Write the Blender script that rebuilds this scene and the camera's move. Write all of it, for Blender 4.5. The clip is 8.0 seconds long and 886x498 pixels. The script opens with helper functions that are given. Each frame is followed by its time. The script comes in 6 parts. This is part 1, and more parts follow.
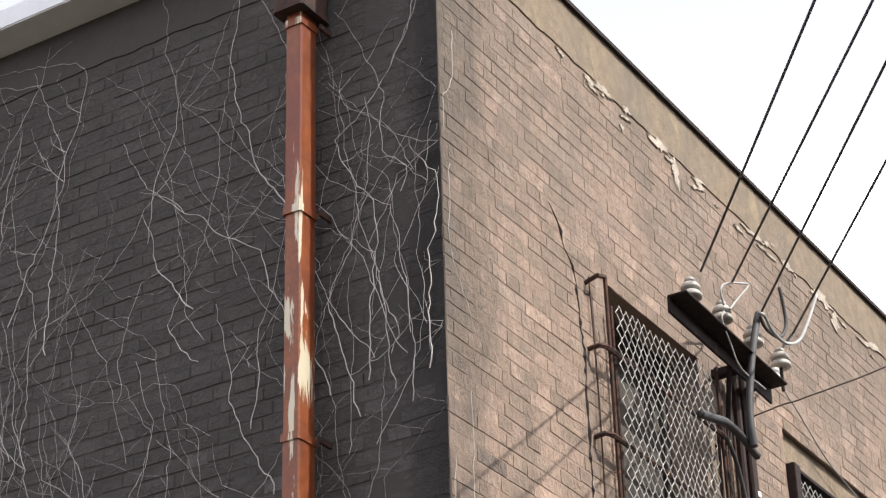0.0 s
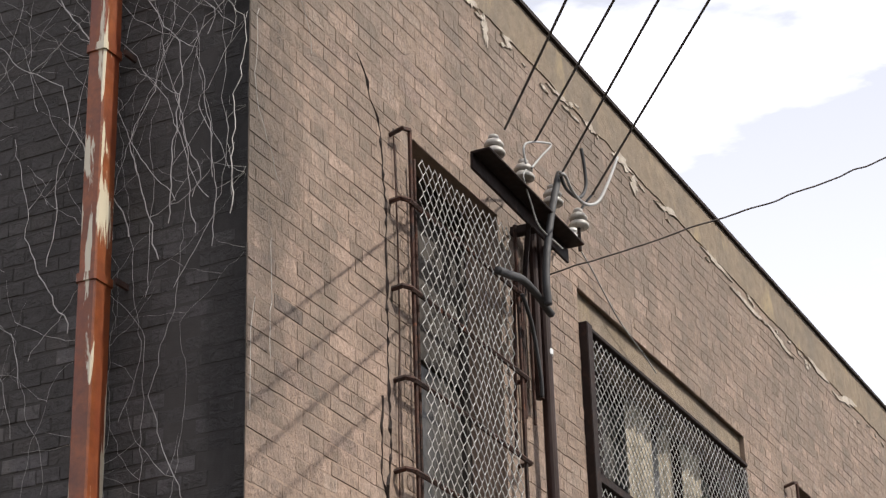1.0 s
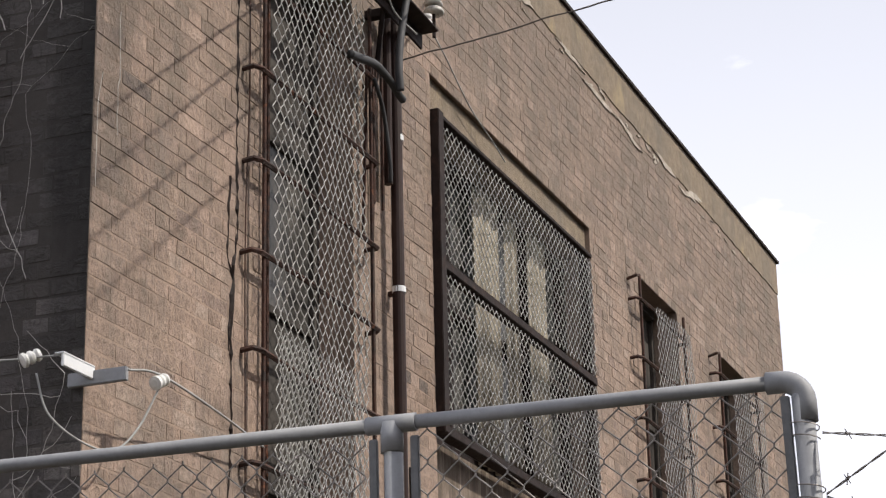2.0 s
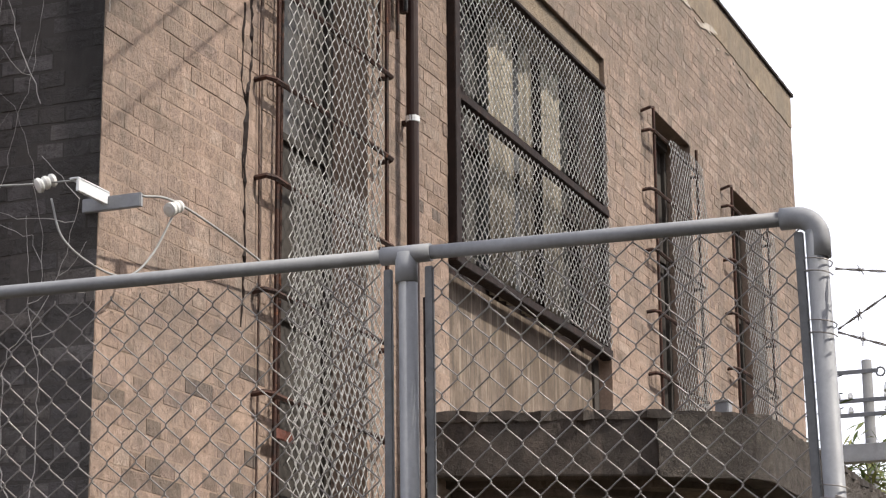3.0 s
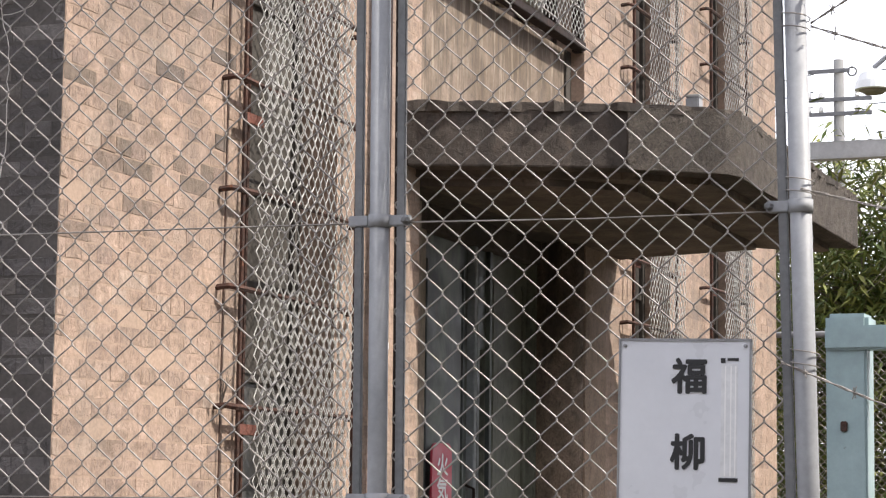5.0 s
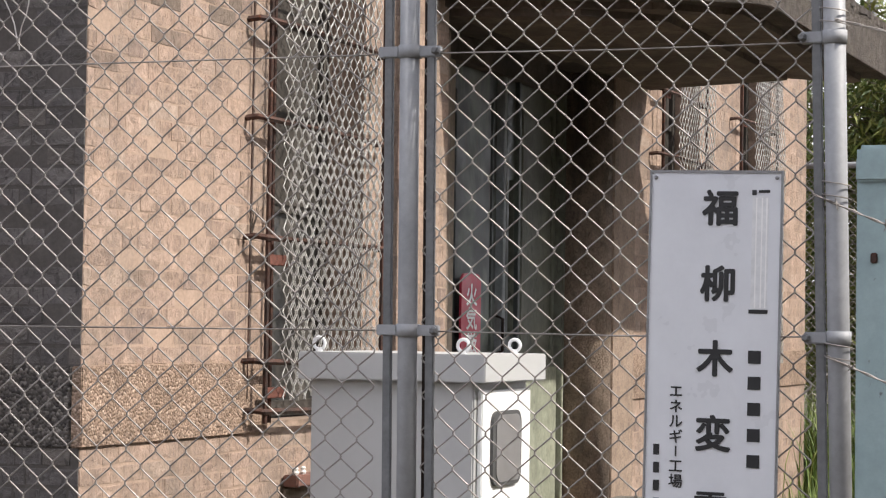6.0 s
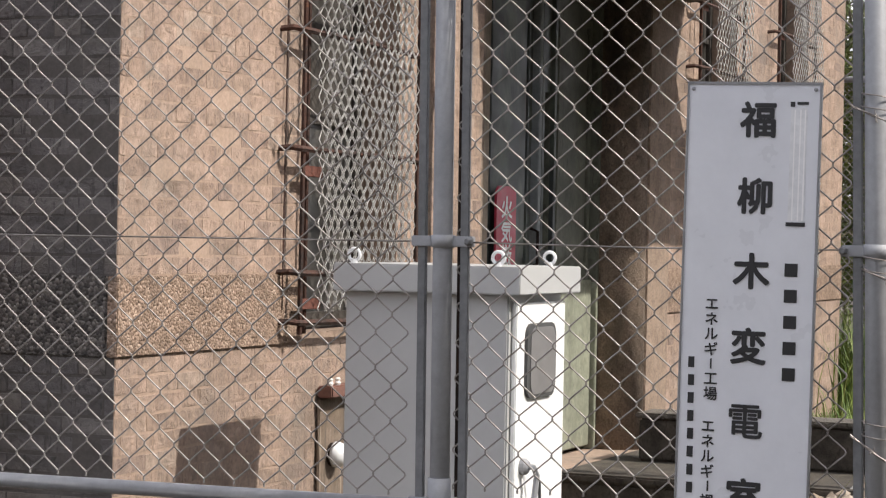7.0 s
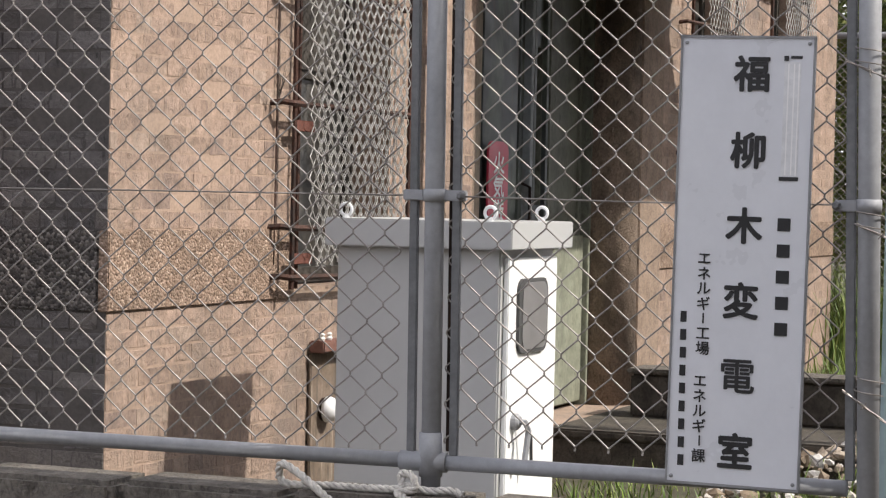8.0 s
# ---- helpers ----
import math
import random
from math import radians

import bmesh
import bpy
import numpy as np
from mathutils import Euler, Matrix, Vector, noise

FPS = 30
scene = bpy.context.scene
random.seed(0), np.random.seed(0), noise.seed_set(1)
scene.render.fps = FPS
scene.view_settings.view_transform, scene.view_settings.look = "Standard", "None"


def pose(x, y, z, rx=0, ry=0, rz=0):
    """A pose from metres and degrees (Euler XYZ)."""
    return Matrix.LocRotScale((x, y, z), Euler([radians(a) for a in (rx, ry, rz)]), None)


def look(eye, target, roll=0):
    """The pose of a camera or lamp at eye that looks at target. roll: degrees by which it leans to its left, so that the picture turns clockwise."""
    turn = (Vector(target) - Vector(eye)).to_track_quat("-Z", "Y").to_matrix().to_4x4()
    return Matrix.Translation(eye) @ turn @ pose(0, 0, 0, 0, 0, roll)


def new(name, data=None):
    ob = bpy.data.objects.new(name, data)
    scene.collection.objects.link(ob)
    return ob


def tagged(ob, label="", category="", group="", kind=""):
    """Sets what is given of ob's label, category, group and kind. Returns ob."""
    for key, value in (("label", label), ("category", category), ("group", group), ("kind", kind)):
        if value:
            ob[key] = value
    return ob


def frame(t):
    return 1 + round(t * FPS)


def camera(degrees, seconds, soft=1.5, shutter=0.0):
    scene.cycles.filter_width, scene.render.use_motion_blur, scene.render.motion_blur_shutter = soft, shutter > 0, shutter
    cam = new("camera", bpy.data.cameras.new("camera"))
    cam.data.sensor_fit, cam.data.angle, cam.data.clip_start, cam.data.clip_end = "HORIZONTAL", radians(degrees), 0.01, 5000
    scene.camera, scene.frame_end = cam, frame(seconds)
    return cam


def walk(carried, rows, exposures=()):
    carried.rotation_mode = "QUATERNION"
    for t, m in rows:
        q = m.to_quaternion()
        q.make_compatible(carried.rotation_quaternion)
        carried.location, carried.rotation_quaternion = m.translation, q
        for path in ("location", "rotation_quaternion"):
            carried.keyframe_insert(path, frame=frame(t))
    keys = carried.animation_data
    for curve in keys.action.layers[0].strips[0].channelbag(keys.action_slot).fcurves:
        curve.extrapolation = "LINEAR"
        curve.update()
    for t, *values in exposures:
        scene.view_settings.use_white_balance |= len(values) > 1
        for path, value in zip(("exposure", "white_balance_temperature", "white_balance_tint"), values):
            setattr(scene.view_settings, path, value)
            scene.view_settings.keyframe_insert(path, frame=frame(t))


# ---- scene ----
# ---------------------------------------------------------------- camera
# The corner of the building is the origin: its sunny wall runs along +X at y = 0,
# its shaded wall along +Y at x = 0. The hand-held camera sways a little and tilts down.
cam = camera(23.02, 8.0, soft=1.25)
EYE = (-6.584, -3.993, 1.5)
ROWS = [
    (0.0, -6.587, -3.992, 1.500, 119.046, 1.498, -57.932),
    (0.5, -6.586, -3.992, 1.500, 116.854, 1.654, -60.924),
    (1.0, -6.586, -3.992, 1.501, 114.946, 1.587, -63.710),
    (1.5, -6.579, -3.996, 1.501, 112.399, 1.441, -66.497),
    (1.7, -6.568, -4.001, 1.503, 111.102, 1.315, -67.478),
    (2.8, -6.585, -3.999, 1.518, 105.311, 0.596, -67.817),
    (3.0, -6.585, -3.997, 1.511, 104.647, 0.411, -67.967),
    (3.5, -6.585, -3.991, 1.499, 102.224, 0.158, -68.271),
    (4.0, -6.578, -3.991, 1.492, 99.615, -0.180, -68.510),
    (4.2, -6.581, -3.993, 1.488, 98.662, -0.559, -68.655),
    (5.3, -6.595, -4.002, 1.502, 95.019, -0.614, -68.885),
    (5.5, -6.593, -4.000, 1.503, 93.613, -0.668, -68.755),
    (6.0, -6.589, -3.995, 1.501, 92.047, -0.820, -68.191),
    (6.5, -6.584, -3.991, 1.500, 90.801, -0.991, -67.716),
    (7.0, -6.577, -3.989, 1.497, 89.744, -1.131, -67.276),
    (7.5, -6.567, -3.986, 1.496, 89.211, -1.172, -67.490),
    (8.0, -6.565, -3.984, 1.493, 88.590, -1.242, -67.486),
]
walk(cam, [(row[0], pose(*row[1:])) for row in ROWS],
     exposures=[(0.0, 0.31), (0.5, 0.02), (1.0, -0.19), (1.7, -0.40), (3.0, -0.10), (4.0, 0.31), (5.5, 0.45), (6.5, 0.21), (8.0, 0.16)])

# ---------------------------------------------------------------- light
SUN = Vector((0.25, -1.48, 1.62)).normalized()
elev = math.asin(SUN.z)
azim = math.atan2(SUN.x, SUN.y)
world = bpy.data.worlds.new("sky")
scene.world = world
world.use_nodes = True
wn, wl = world.node_tree.nodes, world.node_tree.links
sky = wn.new("ShaderNodeTexSky")
sky.sky_type = "NISHITA"
sky.sun_disc = False
sky.sun_elevation = elev
sky.sun_rotation = azim
sky.air_density = 1.0
sky.dust_density = 4.0
wtc = wn.new("ShaderNodeTexCoord")
wmap = wn.new("ShaderNodeMapping")
wmap.inputs["Scale"].default_value = (1.0, 1.0, 3.0)
wl.new(wtc.outputs["Generated"], wmap.inputs["Vector"])
wno = wn.new("ShaderNodeTexNoise")
wno.inputs["Scale"].default_value = 2.6
wno.inputs["Detail"].default_value = 8
wno.inputs["Roughness"].default_value = 0.55
wl.new(wmap.outputs["Vector"], wno.inputs["Vector"])
wra = wn.new("ShaderNodeValToRGB")
wra.color_ramp.elements[0].position = 0.46
wra.color_ramp.elements[1].position = 0.60
wl.new(wno.outputs["Fac"], wra.inputs["Fac"])
sep = wn.new("ShaderNodeSeparateXYZ")
wl.new(wtc.outputs["Generated"], sep.inputs[0])
haze = wn.new("ShaderNodeMapRange")
haze.inputs["From Min"].default_value, haze.inputs["From Max"].default_value = 0.0, 0.75
haze.inputs["To Min"].default_value, haze.inputs["To Max"].default_value = 1.0, 0.20
wl.new(sep.outputs["Z"], haze.inputs["Value"])
wmu = wn.new("ShaderNodeMath")
wmu.operation = "MAXIMUM"
wl.new(wra.outputs["Color"], wmu.inputs[0])
wl.new(haze.outputs[0], wmu.inputs[1])
wmx = wn.new("ShaderNodeMix")
wmx.data_type = "RGBA"
wl.new(wmu.outputs[0], wmx.inputs[0])
wl.new(sky.outputs["Color"], wmx.inputs[6])
wmx.inputs[7].default_value = (19.5, 19.5, 21.2, 1)
bg = wn["Background"]
wl.new(wmx.outputs[2], bg.inputs["Color"])
bg.inputs["Strength"].default_value = 0.095
sun = new("sun", bpy.data.lights.new("sun", "SUN"))
sun.data.energy = 4.9
sun.data.angle = radians(0.6)
sun.data.color = (1.0, 0.94, 0.85)
sun.matrix_world = look((0, 0, 30), Vector((0, 0, 30)) - SUN)

# ---------------------------------------------------------------- materials
def ramp(nodes, stops, interp="LINEAR"):
    r = nodes.new("ShaderNodeValToRGB")
    el = r.color_ramp.elements
    r.color_ramp.interpolation = interp
    while len(el) < len(stops):
        el.new(0.5)
    for e, (p, c) in zip(el, stops):
        e.position = p
        e.color = (*c, 1) if len(c) == 3 else c
    return r


def mix(nt, fac, a, b, mode="MIX"):
    m = nt.nodes.new("ShaderNodeMix")
    m.data_type = "RGBA"
    m.blend_type = mode
    m.clamp_factor = True
    for sock, v in ((0, fac), (6, a), (7, b)):
        if isinstance(v, bpy.types.NodeSocket):
            nt.links.new(v, m.inputs[sock])
        elif sock == 0:
            m.inputs[0].default_value = v
        else:
            m.inputs[sock].default_value = (*v, 1)
    return m.outputs[2]


def noise_node(nt, scale, detail=6, rough=0.6, stretch=None, warp=0.0):
    g = nt.nodes.new("ShaderNodeNewGeometry")
    src = g.outputs["Position"]
    if stretch:
        mp = nt.nodes.new("ShaderNodeMapping")
        mp.inputs["Scale"].default_value = stretch
        nt.links.new(src, mp.inputs["Vector"])
        src = mp.outputs["Vector"]
    n = nt.nodes.new("ShaderNodeTexNoise")
    n.inputs["Scale"].default_value = scale
    n.inputs["Detail"].default_value = detail
    n.inputs["Roughness"].default_value = rough
    n.inputs["Distortion"].default_value = warp
    nt.links.new(src, n.inputs["Vector"])
    return n.outputs["Fac"]


def thresh(nt, fac, lo, hi):
    r = ramp(nt.nodes, [(lo, (0, 0, 0)), (hi, (1, 1, 1))])
    nt.links.new(fac, r.inputs["Fac"])
    return r.outputs["Color"]


def surface(name, base, rough=0.8, metal=0.0, grain=(40, 0.25), stains=(), bump=(120, 0.15, 0.004), vary=None, spec=0.5, grime=None, quoin=None, mottle=None, rugged=None):
    """base: list of colours ramped by fine grain; stains: (scale, stretch, lo, hi, colour, amount) layers;
    vary: ('island' or 'object', colours) picks a tone for each piece."""
    m = bpy.data.materials.new(name)
    m.use_nodes = True
    nt = m.node_tree
    b = nt.nodes["Principled BSDF"]
    if vary:
        kind, cols = vary
        if kind == "island":
            src = nt.nodes.new("ShaderNodeNewGeometry").outputs["Random Per Island"]
        else:
            src = nt.nodes.new("ShaderNodeObjectInfo").outputs["Random"]
        r = ramp(nt.nodes, [(i / len(cols), c) for i, c in enumerate(cols)], "CONSTANT")
        nt.links.new(src, r.inputs["Fac"])
        col = r.outputs["Color"]
    else:
        rr = ramp(nt.nodes, [(i / max(1, len(base) - 1) * 0.4 + 0.3, c) for i, c in enumerate(base)])
        nt.links.new(noise_node(nt, grain[0] * 0.12, 5), rr.inputs["Fac"])
        col = rr.outputs["Color"]
    g = ramp(nt.nodes, [(0.3, (1 - grain[1],) * 3), (0.7, (1 + grain[1] * 0.6,) * 3)])
    nt.links.new(noise_node(nt, grain[0], 6, 0.7), g.inputs["Fac"])
    col = mix(nt, 1.0, col, g.outputs["Color"], "MULTIPLY")
    if mottle:
        # blotches about the size of a hand, and fine tooling scars
        scale, stretch, amount = mottle
        mo = ramp(nt.nodes, [(0.34, (1 - amount,) * 3), (0.5, (1.0,) * 3), (0.66, (1 + amount * 0.7,) * 3)])
        nt.links.new(noise_node(nt, scale, 8, 0.68, stretch, 0.5), mo.inputs["Fac"])
        col = mix(nt, 1.0, col, mo.outputs["Color"], "MULTIPLY")
        sc = ramp(nt.nodes, [(0.36, (1 - amount * 1.3,) * 3), (0.43, (1.0,) * 3)])
        nt.links.new(noise_node(nt, scale * 4.5, 4, 0.6, (1, 1, 0.45), 1.2), sc.inputs["Fac"])
        col = mix(nt, 1.0, col, sc.outputs["Color"], "MULTIPLY")
    for scale, stretch, lo, hi, colour, amount in stains:
        f = thresh(nt, noise_node(nt, scale, 7, 0.62, stretch, 0.4), lo, hi)
        mul = nt.nodes.new("ShaderNodeMath")
        mul.operation = "MULTIPLY"
        nt.links.new(f, mul.inputs[0])
        mul.inputs[1].default_value = amount
        col = mix(nt, mul.outputs[0], col, colour)
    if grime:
        # old soot, thicker higher up; the west wall's layer has shade painted in too
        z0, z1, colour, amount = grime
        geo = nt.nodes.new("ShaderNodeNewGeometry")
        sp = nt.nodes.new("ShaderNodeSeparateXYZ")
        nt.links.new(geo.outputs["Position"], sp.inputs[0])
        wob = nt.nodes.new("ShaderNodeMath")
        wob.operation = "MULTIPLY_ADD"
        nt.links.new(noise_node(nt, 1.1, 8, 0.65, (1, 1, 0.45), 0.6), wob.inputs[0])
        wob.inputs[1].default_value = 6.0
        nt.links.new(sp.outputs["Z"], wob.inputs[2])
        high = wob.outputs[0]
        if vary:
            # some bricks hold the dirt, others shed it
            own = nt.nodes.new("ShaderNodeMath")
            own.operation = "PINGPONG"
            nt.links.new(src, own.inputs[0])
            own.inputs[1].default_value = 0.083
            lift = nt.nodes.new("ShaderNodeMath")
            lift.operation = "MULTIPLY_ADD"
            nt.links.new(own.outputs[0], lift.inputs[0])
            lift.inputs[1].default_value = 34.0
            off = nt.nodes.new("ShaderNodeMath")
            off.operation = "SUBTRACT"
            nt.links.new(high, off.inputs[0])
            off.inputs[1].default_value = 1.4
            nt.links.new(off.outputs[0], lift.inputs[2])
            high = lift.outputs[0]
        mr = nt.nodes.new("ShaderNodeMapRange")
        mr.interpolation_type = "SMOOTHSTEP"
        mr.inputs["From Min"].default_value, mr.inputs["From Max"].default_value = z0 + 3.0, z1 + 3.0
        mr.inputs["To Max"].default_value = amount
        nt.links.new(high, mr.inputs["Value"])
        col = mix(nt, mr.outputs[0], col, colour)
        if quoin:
            # dark streak that runs down the quoin, ragged inwards, fading out lower down
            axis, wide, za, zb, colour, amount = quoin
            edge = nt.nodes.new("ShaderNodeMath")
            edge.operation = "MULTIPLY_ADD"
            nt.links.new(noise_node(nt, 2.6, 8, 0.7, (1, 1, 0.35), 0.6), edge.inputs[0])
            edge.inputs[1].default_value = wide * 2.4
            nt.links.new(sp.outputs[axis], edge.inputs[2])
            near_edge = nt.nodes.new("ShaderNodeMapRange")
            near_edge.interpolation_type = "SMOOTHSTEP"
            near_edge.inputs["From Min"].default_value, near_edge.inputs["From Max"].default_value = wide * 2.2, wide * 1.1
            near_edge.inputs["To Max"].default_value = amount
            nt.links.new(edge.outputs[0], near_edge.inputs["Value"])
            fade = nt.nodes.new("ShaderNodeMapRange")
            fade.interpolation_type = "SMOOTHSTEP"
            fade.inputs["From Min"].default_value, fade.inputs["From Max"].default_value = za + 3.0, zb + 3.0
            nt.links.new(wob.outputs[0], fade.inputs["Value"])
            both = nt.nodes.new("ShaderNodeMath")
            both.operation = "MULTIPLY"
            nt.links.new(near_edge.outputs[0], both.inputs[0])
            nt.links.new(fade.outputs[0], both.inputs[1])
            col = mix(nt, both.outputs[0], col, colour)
    nt.links.new(col, b.inputs["Base Color"])
    b.inputs["Metallic"].default_value = metal
    b.inputs["Specular IOR Level"].default_value = spec
    rn = ramp(nt.nodes, [(0.3, (max(0, rough - 0.1),) * 3), (0.7, (min(1, rough + 0.1),) * 3)])
    nt.links.new(noise_node(nt, grain[0] * 0.5, 4), rn.inputs["Fac"])
    nt.links.new(rn.outputs["Color"], b.inputs["Roughness"])
    if bump:
        bp = nt.nodes.new("ShaderNodeBump")
        bp.inputs["Strength"].default_value = bump[1]
        bp.inputs["Distance"].default_value = bump[2]
        nt.links.new(noise_node(nt, bump[0], 5, 0.7), bp.inputs["Height"])
        if rugged:
            # coarser hollows under the fine grain
            b2 = nt.nodes.new("ShaderNodeBump")
            b2.inputs["Strength"].default_value = rugged[2]
            b2.inputs["Distance"].default_value = rugged[3]
            nt.links.new(noise_node(nt, rugged[0], 6, 0.62, rugged[1], 0.8), b2.inputs["Height"])
            nt.links.new(b2.outputs["Normal"], bp.inputs["Normal"])
        nt.links.new(bp.outputs["Normal"], b.inputs["Normal"])
    return m


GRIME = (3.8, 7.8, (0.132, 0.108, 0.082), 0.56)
QUOIN = ("X", 0.70, 3.4, 5.6, (0.066, 0.058, 0.048), 0.68)
# near-black band beside the corner on the west wall
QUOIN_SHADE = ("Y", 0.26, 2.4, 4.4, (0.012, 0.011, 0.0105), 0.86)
SOOT = (2.2, (1, 1, 0.35), 0.45, 0.75, (0.13, 0.115, 0.10), 0.65)
BLOT = (5.0, (0.7, 1, 1.5), 0.56, 0.68, (0.15, 0.11, 0.083), 0.58)
DRIP = (5.0, (1, 1, 0.12), 0.52, 0.78, (0.12, 0.105, 0.09), 0.5)
BRICK_TONES = [(0.40, 0.285, 0.213), (0.412, 0.297, 0.224), (0.392, 0.28, 0.21), (0.418, 0.307, 0.233), (0.405, 0.288, 0.212), (0.408, 0.295, 0.22), (0.397, 0.284, 0.213),
               (0.38, 0.27, 0.203), (0.415, 0.30, 0.227), (0.394, 0.285, 0.218), (0.406, 0.289, 0.215), (0.386, 0.277, 0.209), (0.40, 0.286, 0.214), (0.41, 0.293, 0.22),
               (0.398, 0.287, 0.217), (0.29, 0.21, 0.165), (0.402, 0.292, 0.219), (0.43, 0.325, 0.25)]
BRICK_TONES = [tuple(v * (1.0, 1.0, 1.035)[j] * (0.92, 1.05, 1.0, 0.96, 1.09, 0.88, 1.03)[i % 7] for j, v in enumerate(c)) for i, c in enumerate(BRICK_TONES)]
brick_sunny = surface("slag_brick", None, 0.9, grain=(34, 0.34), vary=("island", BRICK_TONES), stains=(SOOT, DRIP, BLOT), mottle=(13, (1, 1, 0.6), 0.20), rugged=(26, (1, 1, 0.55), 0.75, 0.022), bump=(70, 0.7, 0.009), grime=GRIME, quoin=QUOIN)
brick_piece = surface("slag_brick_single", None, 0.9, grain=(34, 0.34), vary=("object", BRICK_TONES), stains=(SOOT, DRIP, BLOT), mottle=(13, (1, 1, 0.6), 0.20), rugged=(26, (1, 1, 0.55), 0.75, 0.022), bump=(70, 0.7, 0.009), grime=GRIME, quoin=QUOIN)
brick_smoked = surface("smoked_slag_brick", None, 0.9, grain=(34, 0.34), vary=("object", [(0.19, 0.145, 0.115), (0.23, 0.17, 0.135), (0.16, 0.125, 0.105), (0.26, 0.185, 0.14)]),
                       mottle=(13, (1, 1, 0.6), 0.20), rugged=(26, (1, 1, 0.55), 0.75, 0.022), bump=(70, 0.7, 0.009))
# west-wall brick: soot plus the wall's shade, painted in as darker tones
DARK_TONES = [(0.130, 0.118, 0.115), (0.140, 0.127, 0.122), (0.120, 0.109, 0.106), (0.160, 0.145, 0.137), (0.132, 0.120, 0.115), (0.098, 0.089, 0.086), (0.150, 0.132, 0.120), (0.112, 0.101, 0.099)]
brick_sooty_shade = surface("sooty_shaded_slag_brick", None, 0.92, grain=(50, 0.25), vary=("island", DARK_TONES),
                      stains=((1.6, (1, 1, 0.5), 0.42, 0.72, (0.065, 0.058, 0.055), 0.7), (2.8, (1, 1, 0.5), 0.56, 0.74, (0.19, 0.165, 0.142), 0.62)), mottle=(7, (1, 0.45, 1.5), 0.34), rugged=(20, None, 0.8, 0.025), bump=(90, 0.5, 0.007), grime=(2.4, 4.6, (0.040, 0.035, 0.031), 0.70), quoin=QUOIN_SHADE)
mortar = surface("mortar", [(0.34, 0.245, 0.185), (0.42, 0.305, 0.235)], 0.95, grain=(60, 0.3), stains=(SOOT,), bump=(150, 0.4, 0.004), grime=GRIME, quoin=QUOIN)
# west-wall joints, darkened the same way: soot and painted shade
mortar_dark = surface("sooty_shaded_mortar", [(0.070, 0.062, 0.057), (0.098, 0.087, 0.080)], 0.95, grain=(60, 0.3), bump=(150, 0.4, 0.004), grime=(2.4, 4.6, (0.044, 0.038, 0.034), 0.70), quoin=QUOIN_SHADE)
def pebbles(name, tones, size):
    """Pebble-dash: small stones of many tones standing out of the coat."""
    m = bpy.data.materials.new(name)
    m.use_nodes = True
    nt = m.node_tree
    b = nt.nodes["Principled BSDF"]
    b.inputs["Roughness"].default_value = 0.9
    pos = nt.nodes.new("ShaderNodeNewGeometry").outputs["Position"]
    vo = nt.nodes.new("ShaderNodeTexVoronoi")
    vo.inputs["Scale"].default_value = 1 / size
    nt.links.new(pos, vo.inputs["Vector"])
    sp = nt.nodes.new("ShaderNodeSeparateColor")
    nt.links.new(vo.outputs["Color"], sp.inputs[0])
    r = ramp(nt.nodes, [(i / len(tones), c) for i, c in enumerate(tones)], "CONSTANT")
    nt.links.new(sp.outputs[0], r.inputs["Fac"])
    g = ramp(nt.nodes, [(0.35, (0.78,) * 3), (0.65, (1.15,) * 3)])
    nt.links.new(noise_node(nt, 7, 7, 0.65), g.inputs["Fac"])
    nt.links.new(mix(nt, 1.0, r.outputs["Color"], g.outputs["Color"], "MULTIPLY"), b.inputs["Base Color"])
    bp = nt.nodes.new("ShaderNodeBump")
    bp.invert = True
    bp.inputs["Strength"].default_value = 0.9
    bp.inputs["Distance"].default_value = size * 0.8
    nt.links.new(vo.outputs["Distance"], bp.inputs["Height"])
    nt.links.new(bp.outputs["Normal"], b.inputs["Normal"])
    return m


render_coat = pebbles("pebbled_render", [(0.262, 0.180, 0.130), (0.216, 0.146, 0.106), (0.313, 0.221, 0.165), (0.244, 0.168, 0.121), (0.156, 0.106, 0.076), (0.276, 0.193, 0.141), (0.386, 0.288, 0.220), (0.230, 0.159, 0.114)], 0.0105)
# west-wall copy of the render, its shade painted in with the soot
render_dark = pebbles("sooty_shaded_render", [(0.085, 0.075, 0.068), (0.055, 0.048, 0.044), (0.12, 0.105, 0.096), (0.035, 0.03, 0.028), (0.16, 0.145, 0.13), (0.07, 0.062, 0.056)], 0.0115)
band_coat = surface("roof_band_render", [(0.20, 0.155, 0.11), (0.30, 0.235, 0.165)], 0.95, grain=(110, 0.4),
                    stains=(SOOT, (3.5, (1, 1, 0.6), 0.56, 0.7, (0.44, 0.34, 0.19), 0.5)), bump=(110, 0.7, 0.012))
concrete = surface("weathered_concrete", [(0.056, 0.045, 0.038), (0.108, 0.086, 0.071)], 0.92, grain=(60, 0.35), mottle=(7, (1, 1, 0.6), 0.28), rugged=(16, None, 0.5, 0.02),
                   stains=((2.2, (1, 1, 0.35), 0.44, 0.60, (0.040, 0.033, 0.029), 0.85), (7, (1, 1, 0.12), 0.52, 0.64, (0.045, 0.037, 0.032), 0.8), (6, (1, 1, 0.2), 0.62, 0.70, (0.27, 0.21, 0.16), 0.5)), bump=(80, 0.6, 0.009))
